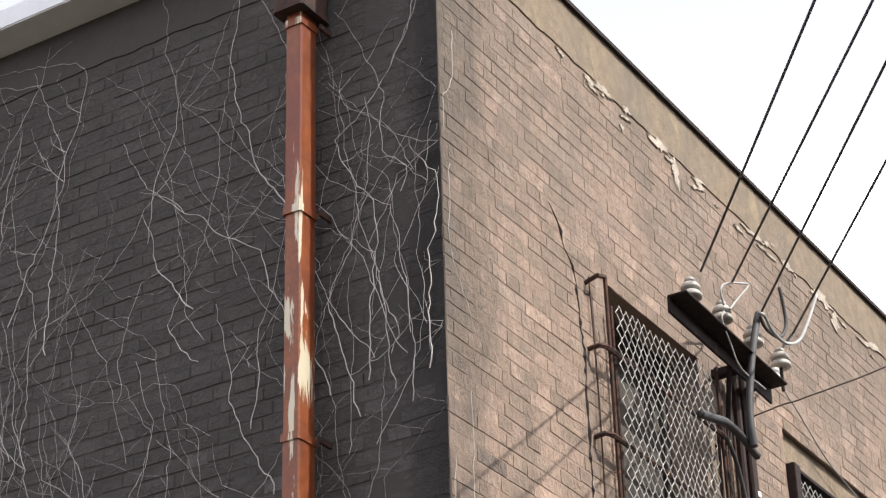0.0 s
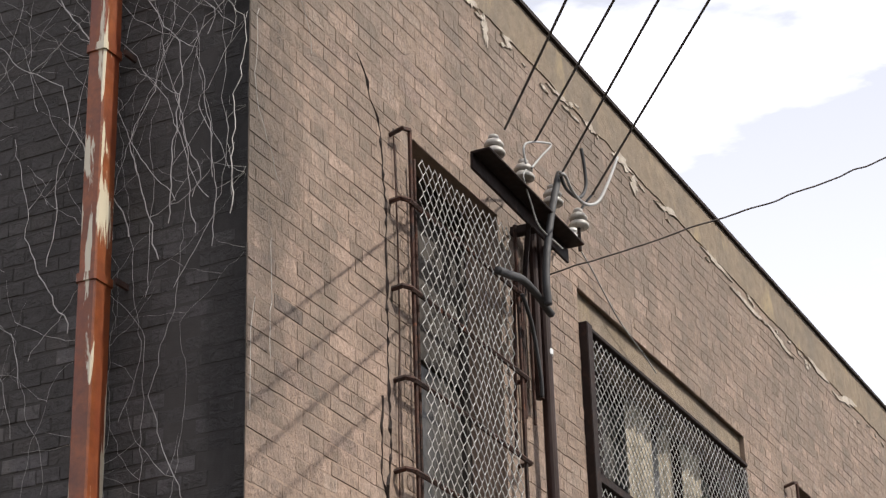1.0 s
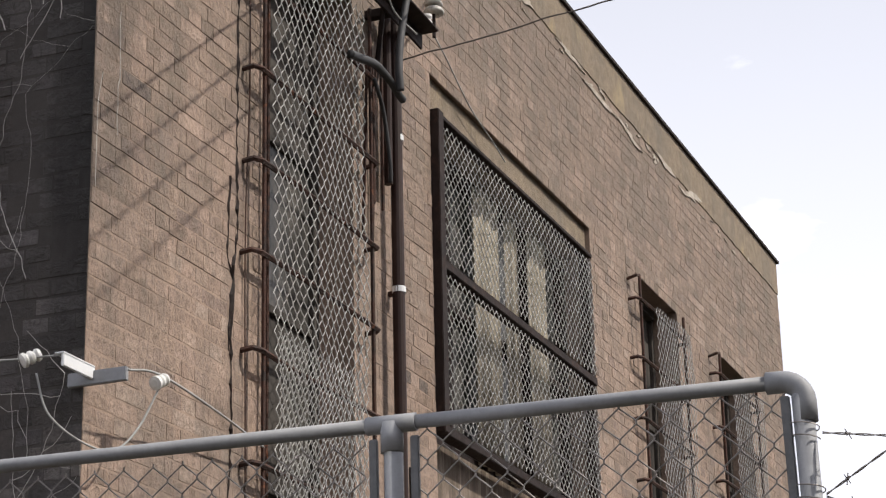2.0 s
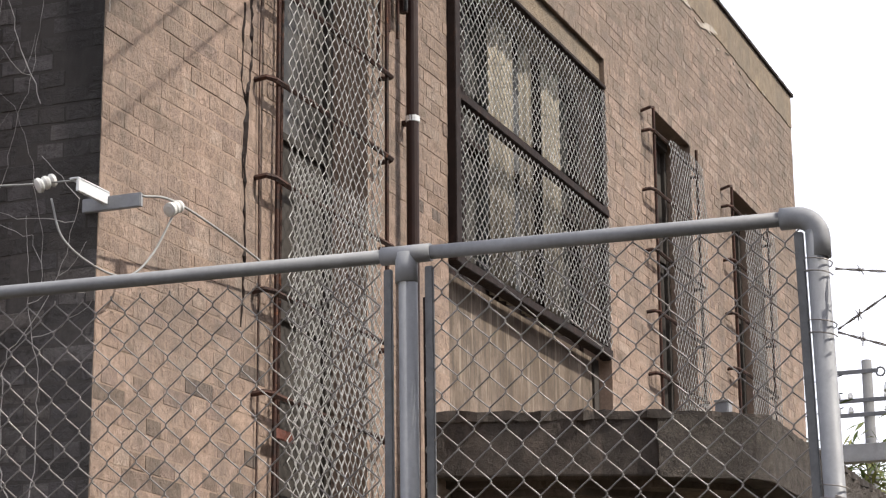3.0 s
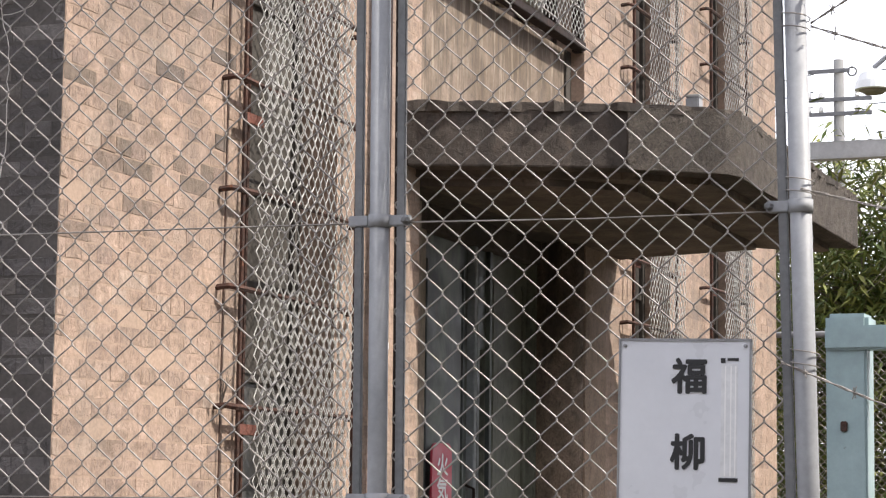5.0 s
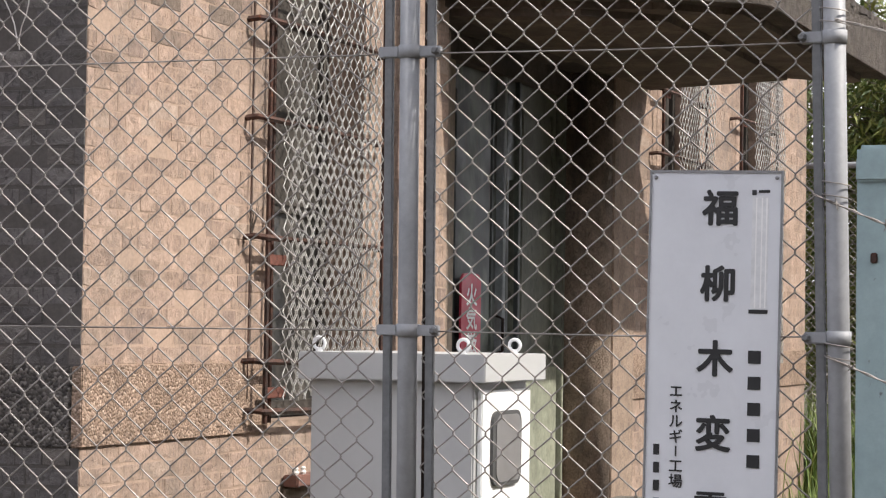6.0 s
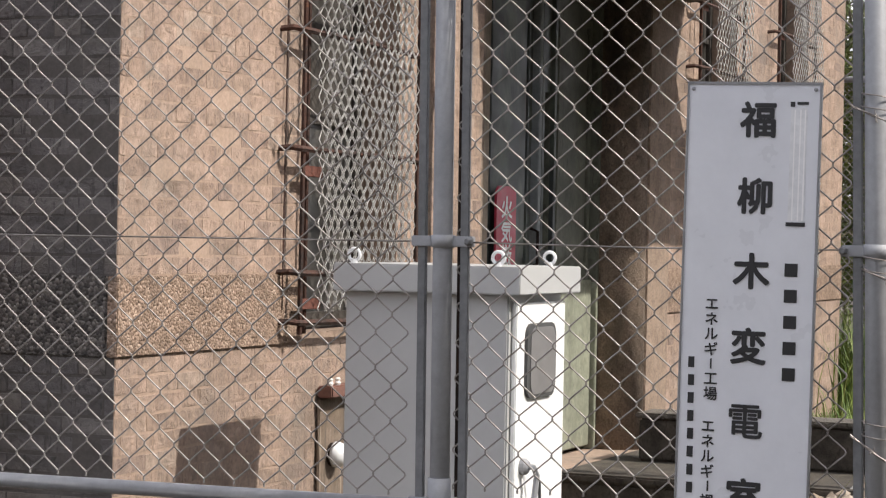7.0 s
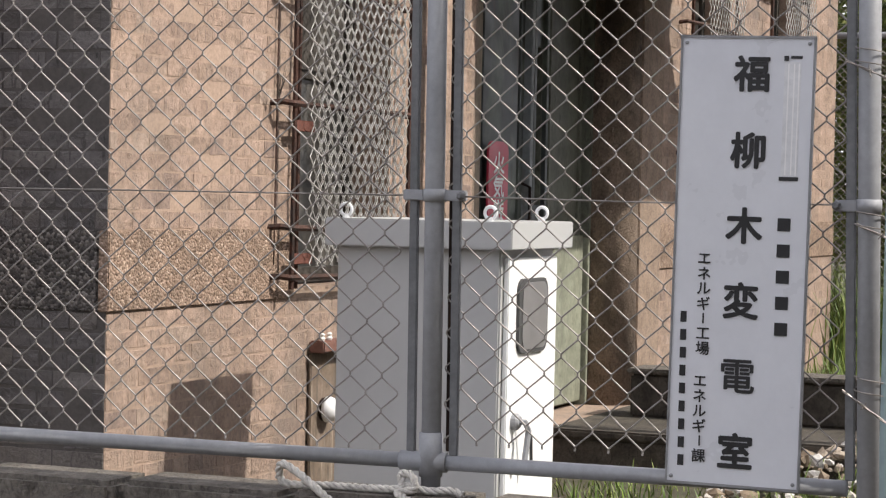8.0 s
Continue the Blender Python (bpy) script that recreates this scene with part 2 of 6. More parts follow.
panel_coat = surface("stained_panel_render", [(0.145, 0.110, 0.083), (0.28, 0.215, 0.168)], 0.92, grain=(60, 0.3), mottle=(6, (1, 1, 0.35), 0.22),
                     stains=((2.6, (1, 1, 0.35), 0.42, 0.62, (0.11, 0.078, 0.052), 0.85), (9, (1, 1, 0.16), 0.52, 0.66, (0.085, 0.065, 0.05), 0.75), (20, (1, 1, 0.1), 0.54, 0.64, (0.40, 0.33, 0.26), 0.6), (34, (1, 1, 0.05), 0.52, 0.62, (0.085, 0.066, 0.05), 0.6)), bump=(80, 0.4, 0.006))
soffit_coat = surface("brown_soffit_render", [(0.115, 0.088, 0.069), (0.20, 0.155, 0.122)], 0.93, grain=(60, 0.35), mottle=(6, None, 0.28),
                      stains=((2.2, None, 0.46, 0.62, (0.07, 0.056, 0.047), 0.75),), bump=(80, 0.6, 0.009))
jamb_coat = surface("brown_jamb_render", [(0.21, 0.158, 0.119), (0.33, 0.25, 0.19)], 0.95, grain=(90, 0.45), mottle=(8, (1, 1, 0.4), 0.25), rugged=(30, None, 0.8, 0.02),
                    stains=((5, (1, 1, 0.2), 0.52, 0.66, (0.09, 0.072, 0.06), 0.7),), bump=(90, 0.8, 0.012))
pier_coat = surface("tan_pier_render", [(0.27, 0.198, 0.148), (0.38, 0.282, 0.215)], 0.95, grain=(60, 0.35), mottle=(9, (1, 1, 0.5), 0.18), rugged=(24, None, 0.7, 0.02), stains=(DRIP,), bump=(90, 0.7, 0.01))
spalled = surface("bare_white_mortar", [(0.33, 0.28, 0.225), (0.56, 0.50, 0.43)], 0.95, grain=(80, 0.3), bump=(60, 0.7, 0.012))
galv = surface("galvanised_steel", [(0.235, 0.24, 0.255), (0.325, 0.33, 0.345)], 0.6, 0.08, grain=(45, 0.14),
               stains=((14, None, 0.58, 0.72, (0.25, 0.26, 0.27), 0.5),), bump=(90, 0.08, 0.002))
galv_wire = surface("galvanised_wire", [(0.20, 0.178, 0.165), (0.35, 0.325, 0.305)], 0.45, 0.35, grain=(50, 0.35), bump=None)
galv_dark = surface("weathered_flat_steel", [(0.12, 0.122, 0.126), (0.18, 0.183, 0.188)], 0.6, 0.15, grain=(50, 0.25), bump=None)
screen_wire = surface("screen_wire", [(0.38, 0.37, 0.355), (0.64, 0.63, 0.61)], 0.45, 0.1, grain=(60, 0.3), bump=None)
rust = surface("rusted_steel", [(0.045, 0.022, 0.016), (0.085, 0.036, 0.023)], 0.88, 0.0, grain=(60, 0.5),
               stains=((9, None, 0.5, 0.62, (0.024, 0.017, 0.015), 0.85), (14, None, 0.62, 0.68, (0.20, 0.07, 0.03), 0.7)), bump=(120, 0.8, 0.006))
dark_steel = surface("dark_painted_steel", [(0.014, 0.009, 0.008), (0.030, 0.018, 0.015)], 0.75, 0.0, grain=(60, 0.3),
                     stains=((10, None, 0.58, 0.7, (0.06, 0.03, 0.02), 0.6),), bump=(120, 0.25, 0.002), spec=0.25)
conduit_paint = surface("brown_painted_conduit", [(0.020, 0.0095, 0.0075), (0.036, 0.016, 0.012)], 0.55, 0.0, grain=(40, 0.25), spec=0.25,
                        stains=((7, (1, 1, 0.3), 0.56, 0.68, (0.05, 0.03, 0.025), 0.7),), bump=(100, 0.15, 0.002))
spout_rust = surface("rust_and_cream_paint", [(0.125, 0.034, 0.014), (0.30, 0.085, 0.022)], 0.42, 0.05, grain=(40, 0.3),
                     stains=((3.0, (3, 3, 0.35), 0.44, 0.64, (0.17, 0.035, 0.015), 0.75), (4.2, (3.0, 2.4, 0.30), 0.553, 0.575, (0.62, 0.56, 0.42), 0.95)), bump=(70, 0.25, 0.003))
porcelain = surface("white_porcelain", [(0.70, 0.69, 0.66), (0.80, 0.79, 0.76)], 0.2, grain=(30, 0.08), bump=None)
porcelain_old = surface("grimy_porcelain", [(0.38, 0.36, 0.33), (0.52, 0.50, 0.46)], 0.3, grain=(30, 0.25), bump=None)
cable_black = surface("black_cable", [(0.03, 0.03, 0.032), (0.05, 0.05, 0.052)], 0.65, grain=(40, 0.2), bump=None)
cable_grey = surface("grey_cable", [(0.30, 0.30, 0.29), (0.42, 0.42, 0.41)], 0.6, grain=(40, 0.2), bump=None)
vine_bark = surface("dead_vine", [(0.40, 0.375, 0.345), (0.68, 0.65, 0.61)], 0.9, grain=(30, 0.35), bump=None)
vine_bark_dark = surface("old_dark_wire", [(0.07, 0.055, 0.045), (0.12, 0.10, 0.085)], 0.7, grain=(40, 0.3), bump=None)
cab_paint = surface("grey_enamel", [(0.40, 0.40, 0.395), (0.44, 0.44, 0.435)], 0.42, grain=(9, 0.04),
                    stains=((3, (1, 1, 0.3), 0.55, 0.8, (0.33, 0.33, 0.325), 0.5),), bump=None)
# cabinet door: the grey enamel again, sunlight painted in as near-white
cab_sunlit = surface("sunlit_grey_enamel", [(0.79, 0.795, 0.79), (0.83, 0.835, 0.83)], 0.4, grain=(9, 0.04), bump=None)
pane_dusty = surface("dusty_acrylic", [(0.13, 0.125, 0.125), (0.19, 0.182, 0.18)], 0.4, grain=(20, 0.2), bump=None)
rubber = surface("black_rubber", [(0.05, 0.05, 0.05), (0.08, 0.08, 0.08)], 0.7, grain=(30, 0.2), bump=None)
sign_paint = surface("white_sign_enamel", [(0.60, 0.61, 0.65), (0.66, 0.67, 0.70)], 0.35, grain=(14, 0.05),
                     stains=((6, (1, 1, 0.3), 0.6, 0.8, (0.48, 0.48, 0.50), 0.4),), bump=None)
sign_ink = surface("black_sign_ink", [(0.012, 0.012, 0.014), (0.02, 0.02, 0.022)], 0.5, grain=(30, 0.1), bump=None)
sign_rim = surface("grey_sign_rim", [(0.22, 0.22, 0.23), (0.30, 0.30, 0.31)], 0.5, 0.5, grain=(30, 0.2), bump=None)
patch_grey = surface("erased_patch_white", [(0.55, 0.56, 0.58), (0.70, 0.70, 0.71)], 0.5, grain=(40, 0.15), bump=None)
red_paint = surface("red_notice_paint", [(0.42, 0.03, 0.06), (0.52, 0.045, 0.085)], 0.45, grain=(20, 0.12), bump=None)
strap_red = surface("red_rust", [(0.10, 0.035, 0.025), (0.17, 0.06, 0.04)], 0.85, grain=(50, 0.4), bump=(100, 0.6, 0.005))
fuse_red = surface("faded_red_paint", [(0.14, 0.065, 0.05), (0.21, 0.10, 0.075)], 0.7, grain=(30, 0.35), stains=((18, None, 0.55, 0.66, (0.09, 0.06, 0.05), 0.7),), bump=(80, 0.3, 0.003))
white_ink = surface("white_ink", [(0.75, 0.74, 0.74), (0.82, 0.81, 0.81)], 0.5, grain=(20, 0.05), bump=None)
rough_concrete = surface("rough_canopy_coat", [(0.11, 0.092, 0.078), (0.205, 0.172, 0.146)], 0.95, grain=(110, 0.55), mottle=(10, None, 0.25), rugged=(42, None, 1.0, 0.06),
                         stains=((2.5, (1, 1, 0.3), 0.46, 0.7, (0.08, 0.068, 0.06), 0.6),), bump=(90, 0.9, 0.016))
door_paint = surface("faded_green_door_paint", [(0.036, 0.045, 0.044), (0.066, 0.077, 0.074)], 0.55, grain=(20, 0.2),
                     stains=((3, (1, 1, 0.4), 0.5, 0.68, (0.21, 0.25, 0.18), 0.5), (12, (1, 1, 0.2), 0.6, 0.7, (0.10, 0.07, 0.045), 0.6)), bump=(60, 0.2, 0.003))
# right leaf: the door green again, sunlight painted in as a paler tone
pale_door = surface("sun_toned_green_paint", [(0.095, 0.102, 0.082), (0.16, 0.168, 0.130)], 0.65, grain=(24, 0.3), mottle=(7, (1, 1, 0.35), 0.25),
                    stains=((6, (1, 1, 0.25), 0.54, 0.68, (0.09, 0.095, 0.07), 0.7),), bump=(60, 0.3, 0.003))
# lower door pieces: sun reaching under the canopy, painted in paler still
pale_low = surface("sunlit_low_green_paint", [(0.21, 0.222, 0.168), (0.31, 0.322, 0.245)], 0.7, grain=(24, 0.3), mottle=(7, (1, 1, 0.35), 0.2),
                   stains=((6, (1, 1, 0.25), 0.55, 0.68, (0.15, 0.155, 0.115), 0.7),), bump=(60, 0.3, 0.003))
frame_wood = surface("weathered_frame", [(0.24, 0.195, 0.145), (0.38, 0.315, 0.24)], 0.8, grain=(40, 0.3), stains=((5, (1, 1, 0.2), 0.5, 0.64, (0.13, 0.10, 0.08), 0.7),), bump=(60, 0.3, 0.003))
sash_grey = surface("faded_grey_sash", [(0.19, 0.21, 0.22), (0.28, 0.305, 0.315)], 0.7, grain=(40, 0.25),
                    stains=((8, (1, 1, 0.3), 0.55, 0.7, (0.15, 0.13, 0.11), 0.6),), bump=(60, 0.3, 0.003))
board = surface("grimy_board", [(0.036, 0.031, 0.027), (0.078, 0.067, 0.057)], 0.9, grain=(30, 0.3),
                stains=((5, (1, 1, 0.15), 0.5, 0.66, (0.08, 0.07, 0.06), 0.7),), bump=(60, 0.3, 0.004))
curtain_cloth = surface("faded_cloth", [(0.22, 0.19, 0.145), (0.34, 0.30, 0.235)], 0.95, grain=(25, 0.2), bump=(50, 0.3, 0.004))
white_paint = surface("white_metal_paint", [(0.70, 0.71, 0.72), (0.78, 0.79, 0.80)], 0.45, grain=(20, 0.06), bump=None)
beam_grey = surface("pale_galvanised_beam", [(0.50, 0.505, 0.51), (0.62, 0.62, 0.625)], 0.55, 0.1, grain=(30, 0.15), stains=((8, None, 0.6, 0.72, (0.32, 0.32, 0.32), 0.6),), bump=None)
bluegreen = surface("pale_blue_green_paint", [(0.24, 0.325, 0.335), (0.305, 0.395, 0.40)], 0.5, grain=(25, 0.12),
                    stains=((6, (1, 1, 0.25), 0.62, 0.72, (0.12, 0.09, 0.07), 0.8), (16, None, 0.66, 0.72, (0.07, 0.055, 0.05), 0.9)), bump=(60, 0.15, 0.002))
block_concrete = surface("old_block_concrete", [(0.115, 0.10, 0.086), (0.21, 0.188, 0.162)], 0.95, grain=(70, 0.45), mottle=(11, None, 0.3), rugged=(24, None, 0.9, 0.03),
                         stains=((5, None, 0.5, 0.68, (0.09, 0.085, 0.07), 0.7),), bump=(90, 0.6, 0.008))
dark_concrete = surface("mossy_dark_concrete", [(0.042, 0.036, 0.029), (0.10, 0.086, 0.069)], 0.95, grain=(70, 0.4), mottle=(8, None, 0.3), bump=(90, 0.6, 0.008))
soil = surface("dry_soil", [(0.065, 0.050, 0.036), (0.125, 0.102, 0.076)], 0.98, grain=(12, 0.35),
               mottle=(6, None, 0.3), stains=((0.7, None, 0.45, 0.62, (0.045, 0.050, 0.022), 0.6),), bump=(25, 0.7, 0.02))
leaf = surface("bamboo_leaf", None, 0.6, grain=(4, 0.3), vary=("island", [(0.10, 0.145, 0.03), (0.145, 0.185, 0.038), (0.21, 0.225, 0.055), (0.075, 0.115, 0.025), (0.18, 0.20, 0.045)]), bump=None)
grass_mat = surface("weed_blade", None, 0.6, grain=(4, 0.2), vary=("island", [(0.10, 0.17, 0.025), (0.16, 0.23, 0.035), (0.20, 0.25, 0.06), (0.07, 0.12, 0.02)]), bump=None)
culm = surface("tree_bark", [(0.10, 0.085, 0.06), (0.17, 0.15, 0.10)], 0.8, grain=(20, 0.3), bump=(40, 0.3, 0.004))
rope_mat = surface("dirty_white_rope", [(0.45, 0.42, 0.38), (0.62, 0.60, 0.56)], 0.95, grain=(90, 0.4), bump=(200, 0.6, 0.003))
rubble_mat = surface("pale_rubble", None, 0.9, grain=(30, 0.3), vary=("island", [(0.45, 0.42, 0.38), (0.30, 0.25, 0.20), (0.55, 0.53, 0.50), (0.22, 0.17, 0.12)]), bump=(60, 0.4, 0.006))
pole_concrete = surface("pole_concrete", [(0.15, 0.15, 0.15), (0.21, 0.21, 0.21)], 0.85, grain=(10, 0.12), bump=None)
glass_dark = bpy.data.materials.new("dusty_glass")
glass_dark.use_nodes = True
gb = glass_dark.node_tree.nodes["Principled BSDF"]
gb.inputs["Base Color"].default_value = (0.03, 0.033, 0.035, 1)
gb.inputs["Roughness"].default_value = 0.32
gnt = glass_dark.node_tree
gmx = mix(gnt, thresh(gnt, noise_node(gnt, 6, 6, 0.65, (1, 1, 0.4)), 0.4, 0.7), (0.03, 0.03, 0.029), (0.13, 0.12, 0.105))
gnt.links.new(gmx, gb.inputs["Base Color"])

# ---------------------------------------------------------------- building blocks
def thing(name, label, category, group="", kind="", at=(0, 0, 0)):
    ob = new(name)
    ob.empty_display_size = 0.1
    ob.location = at
    return tagged(ob, label, category, group, kind)


def part(name, bm, material, parent=None, label=""):
    """Link a bmesh (or verts and faces) as one mesh object under a thing; coordinates are the thing's own."""
    me = bpy.data.meshes.new(name)
    if isinstance(bm, tuple):
        me.from_pydata(bm[0], [], bm[1])
    else:
        bmesh.ops.recalc_face_normals(bm, faces=bm.faces)
        bm.to_mesh(me)
        bm.free()
    me.materials.append(material)
    ob = new(name, me)
    if parent:
        ob.parent = parent
    if label:
        tagged(ob, label)
    return ob


def smooth(ob):
    ob.data.polygons.foreach_set("use_smooth", [True] * len(ob.data.polygons))
    return ob


def box(x0, y0, z0, x1, y1, z1, bevel=0.0, bm=None):
    own = bm is None
    bm = bm or bmesh.new()
    m = Matrix.Translation(((x0 + x1) / 2, (y0 + y1) / 2, (z0 + z1) / 2)) @ Matrix.Diagonal((abs(x1 - x0), abs(y1 - y0), abs(z1 - z0), 1))
    made = bmesh.ops.create_cube(bm, size=1, matrix=m)
    if bevel:
        vs = set(made["verts"])
        bmesh.ops.bevel(bm, geom=[e for e in bm.edges if e.verts[0] in vs], offset=bevel, segments=2, affect="EDGES")
    return bm


def tubes(lines, sides=6, caps=True):
    """Verts and faces of tubes along polylines; each line is (points, radius or radii)."""
    V, F = [], []
    for pts, rad in lines:
        pts = [Vector(p) for p in pts]
        n = len(pts)
        radii = [rad] * n if isinstance(rad, (int, float)) else rad
        base = len(V)
        t0 = (pts[1] - pts[0]).normalized()
        side = t0.cross(Vector((0, 0, 1)) if abs(t0.z) < 0.9 else Vector((1, 0, 0))).normalized()
        for i, p in enumerate(pts):
            d = (pts[min(i + 1, n - 1)] - pts[max(i - 1, 0)]).normalized()
            side = (side - d * side.dot(d)).normalized()
            up = d.cross(side)
            for k in range(sides):
                a = 2 * math.pi * k / sides
                V.append(tuple(p + (side * math.cos(a) + up * math.sin(a)) * radii[i]))
        for i in range(n - 1):
            for k in range(sides):
                a, b = base + i * sides + k, base + i * sides + (k + 1) % sides
                F.append((a, b, b + sides, a + sides))
        if caps:
            F.append(tuple(base + k for k in reversed(range(sides))))
            F.append(tuple(base + (n - 1) * sides + k for k in range(sides)))
    return V, F


def lathe(profile, segs=20, axis=Matrix()):
    """A turned solid from (radius, height) pairs."""
    V, F = [], []
    for r, h in profile:
        for k in range(segs):
            a = 2 * math.pi * k / segs
            V.append(tuple(axis @ Vector((r * math.cos(a), r * math.sin(a), h))))
    for i in range(len(profile) - 1):
        for k in range(segs):
            a, b = i * segs + k, i * segs + (k + 1) % segs
            F.append((a, b, b + segs, a + segs))
    F.append(tuple(reversed(range(segs))))
    F.append(tuple((len(profile) - 1) * segs + k for k in range(segs)))
    return V, F


def prism(outline, z0, z1):
    n = len(outline)
    V = [(x, y, z0) for x, y in outline] + [(x, y, z1) for x, y in outline]
    F = [tuple(reversed(range(n))), tuple(range(n, 2 * n))] + [(i, (i + 1) % n, n + (i + 1) % n, n + i) for i in range(n)]
    bm = bmesh.new()
    vs = [bm.verts.new(v) for v in V]
    for f in F:
        bm.faces.new([vs[i] for i in f])
    return bm


def chain_mesh(place, width, height, w, h, r, sag=None, sides=4, bulge=0.35):
    """Interlocking zigzag wires of a chain-link sheet: place(u, v, off) gives the point at u across, v up."""
    lines = []
    for i in range(int(width / (w / 2))):
        pts = []
        k = 0
        while k * h / 2 <= height + 1e-6:
            right = (k + i) % 2
            u = (i + right) * w / 2
            tip = (0.5 if right else -0.5) * w * 0.10
            v = k * h / 2
            off = r * (1 if right else -1)
            pts += [place(u - tip * 0.2, v - h * 0.06, off), place(u + tip * 0.25, v, 0.0), place(u - tip * 0.2, v + h * 0.06, -off)]
            k += 1
        lines.append((pts, r))
    return tubes(lines, sides, caps=False)


# ---------------------------------------------------------------- the building
COURSE, JOINT = 0.07, 0.005
ROOF = 7.70
PLINTH = (1.06, 1.345)
BAND = 7.39
LENGTH, SIDE = 11.62, 6.5
# openings of the sunny wall: x0, x1, z0, z1
OPEN = {"win_a": (1.44, 2.40, 1.10, 6.25), "win_b": (3.42, 6.15, 3.44, 6.26), "door": (3.42, 6.15, 0.241, 3.40),
        "win_c": (7.25, 8.18, 1.20, 6.26), "win_d": (9.35, 10.31, 1.20, 6.26)}


def wall_shell(name, put, length, z0, z1, openings, thick, material, label):
    """A wall with openings right through it; put(u, w, z): u along, w inwards."""
    us = sorted({0.0, length, *[o[0] for o in openings], *[o[1] for o in openings]})
    zs = sorted({z0, z1, *[o[2] for o in openings], *[o[3] for o in openings]})
    inside = lambda u, z: any(a < u < b and c < z < d for a, b, c, d in openings)
    solid = {(i, j) for i in range(len(us) - 1) for j in range(len(zs) - 1)
             if not inside((us[i] + us[i + 1]) / 2, (zs[j] + zs[j + 1]) / 2)}
    V, F = [], []

    def quad(*pts):
        F.append(tuple(range(len(V), len(V) + 4)))
        V.extend(put(*p) for p in pts)
    for i, j in solid:
        a, b, c, d = us[i], us[i + 1], zs[j], zs[j + 1]
        quad((a, 0, c), (b, 0, c), (b, 0, d), (a, 0, d))
        quad((b, thick, c), (a, thick, c), (a, thick, d), (b, thick, d))
        for di, dj, q in ((-1, 0, ((a, thick, c), (a, 0, c), (a, 0, d), (a, thick, d))), (1, 0, ((b, 0, c), (b, thick, c), (b, thick, d), (b, 0, d))),
                          (0, -1, ((a, thick, c), (b, thick, c), (b, 0, c), (a, 0, c))), (0, 1, ((a, 0, d), (b, 0, d), (b, thick, d), (a, thick, d)))):
            if (i + di, j + dj) not in solid:
                quad(*q)
    return tagged(part(name, (V, F), material), label, "wall", kind="structure")


def bond(length, z0, z1, openings, rng, shift=0.0):
    """Bricks of an English bond as (u0, u1, z0, z1): courses of stretchers and of headers by turns."""
    out = []
    n = int(round((z1 - z0) / COURSE))
    for c in range(n):
        za = z0 + c * COURSE
        zm = za + COURSE / 2
        step = 0.225 if c % 2 else 0.1125
        u = -rng.random() * 0.02 - (0.05625 if c % 2 == 0 else 0.0) + shift
        cuts = sorted([(o[0], o[1]) for o in openings if o[2] - 0.02 < zm < o[3] + 0.02])
        while u < length:
            a, b = max(u, 0.0), min(u + step, length)
            u += step + rng.uniform(-0.003, 0.003)
            spans = [(a, b)]
            for p, q in cuts:
                spans = [s for x, y in spans for s in ((x, min(y, p)), (max(x, q), y)) if s[1] - s[0] > 0.02]
            for x, y in spans:
                if y - x > 0.02:
                    out.append((x + JOINT / 6, y - JOINT / 6, za + JOINT / 2, za + COURSE - JOINT / 2))
    return out


def brick_geo(bricks, put, rng, proud=0.0010, worn=0.0022):
    V, F = [], []
    for a, b, c, d in bricks:
        p = proud * (1 + rng.uniform(-0.65, 1.3)) * (1.6 if c > 4.3 and proud < 0.002 else 1.0)
        j = [rng.uniform(-0.0034, 0.0034) for _ in range(8)]
        k = len(V)
        e, w = worn, worn * 0.55
        V += [put(a, 0.004, c), put(b, 0.004, c), put(b, 0.004, d), put(a, 0.004, d),
              put(a + w + j[0] * 0.4, -p, c + e + j[1]), put(b - w + j[2] * 0.4, -p, c + e + j[3]), put(b - w + j[4] * 0.4, -p, d - e + j[5]), put(a + w + j[6] * 0.4, -p, d - e + j[7])]
        F += [(k + 4, k + 5, k + 6, k + 7), (k, k + 1, k + 5, k + 4), (k + 1, k + 2, k + 6, k + 5), (k + 2, k + 3, k + 7, k + 6), (k + 3, k, k + 4, k + 7)]
    return V, F


sunny = lambda u, w, z: (u, w, z)
shady = lambda u, w, z: (w, u, z)
wall_s = wall_shell("wall_south", sunny, LENGTH, -0.3, ROOF, list(OPEN.values()), 0.36, mortar, "tan slag brick wall in sun, stained and weathered")
wall_w = wall_shell("wall_west", lambda u, w, z: (w, u + 0.365, z), SIDE - 0.365, -0.3, ROOF, [], 0.36, mortar_dark, "sooty brick wall with its shade painted in, under dead vines")
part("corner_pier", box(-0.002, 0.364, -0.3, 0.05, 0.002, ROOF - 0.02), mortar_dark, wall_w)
for nm, q, lab in (("wall_east", (LENGTH - 0.36, 0.362, -0.3, LENGTH, SIDE, ROOF - 0.01), "plain far end wall of the brick building"),
                   ("wall_north", (0.362, SIDE - 0.36, -0.3, LENGTH - 0.362, SIDE, ROOF - 0.01), "plain back wall of the brick building")):
    tagged(part(nm, box(*q), mortar), lab, "wall", kind="structure")
tagged(part("roof_slab", box(0.02, 0.02, ROOF - 0.2, LENGTH - 0.02, SIDE - 0.02, ROOF - 0.02), concrete), "flat concrete roof of the brick building", "roof", kind="structure")
tagged(part("interior_floor", box(0.37, 0.37, 0.0, LENGTH - 0.37, SIDE - 0.37, 0.2), dark_concrete), "dark concrete floor inside the building", "floor", kind="structure")

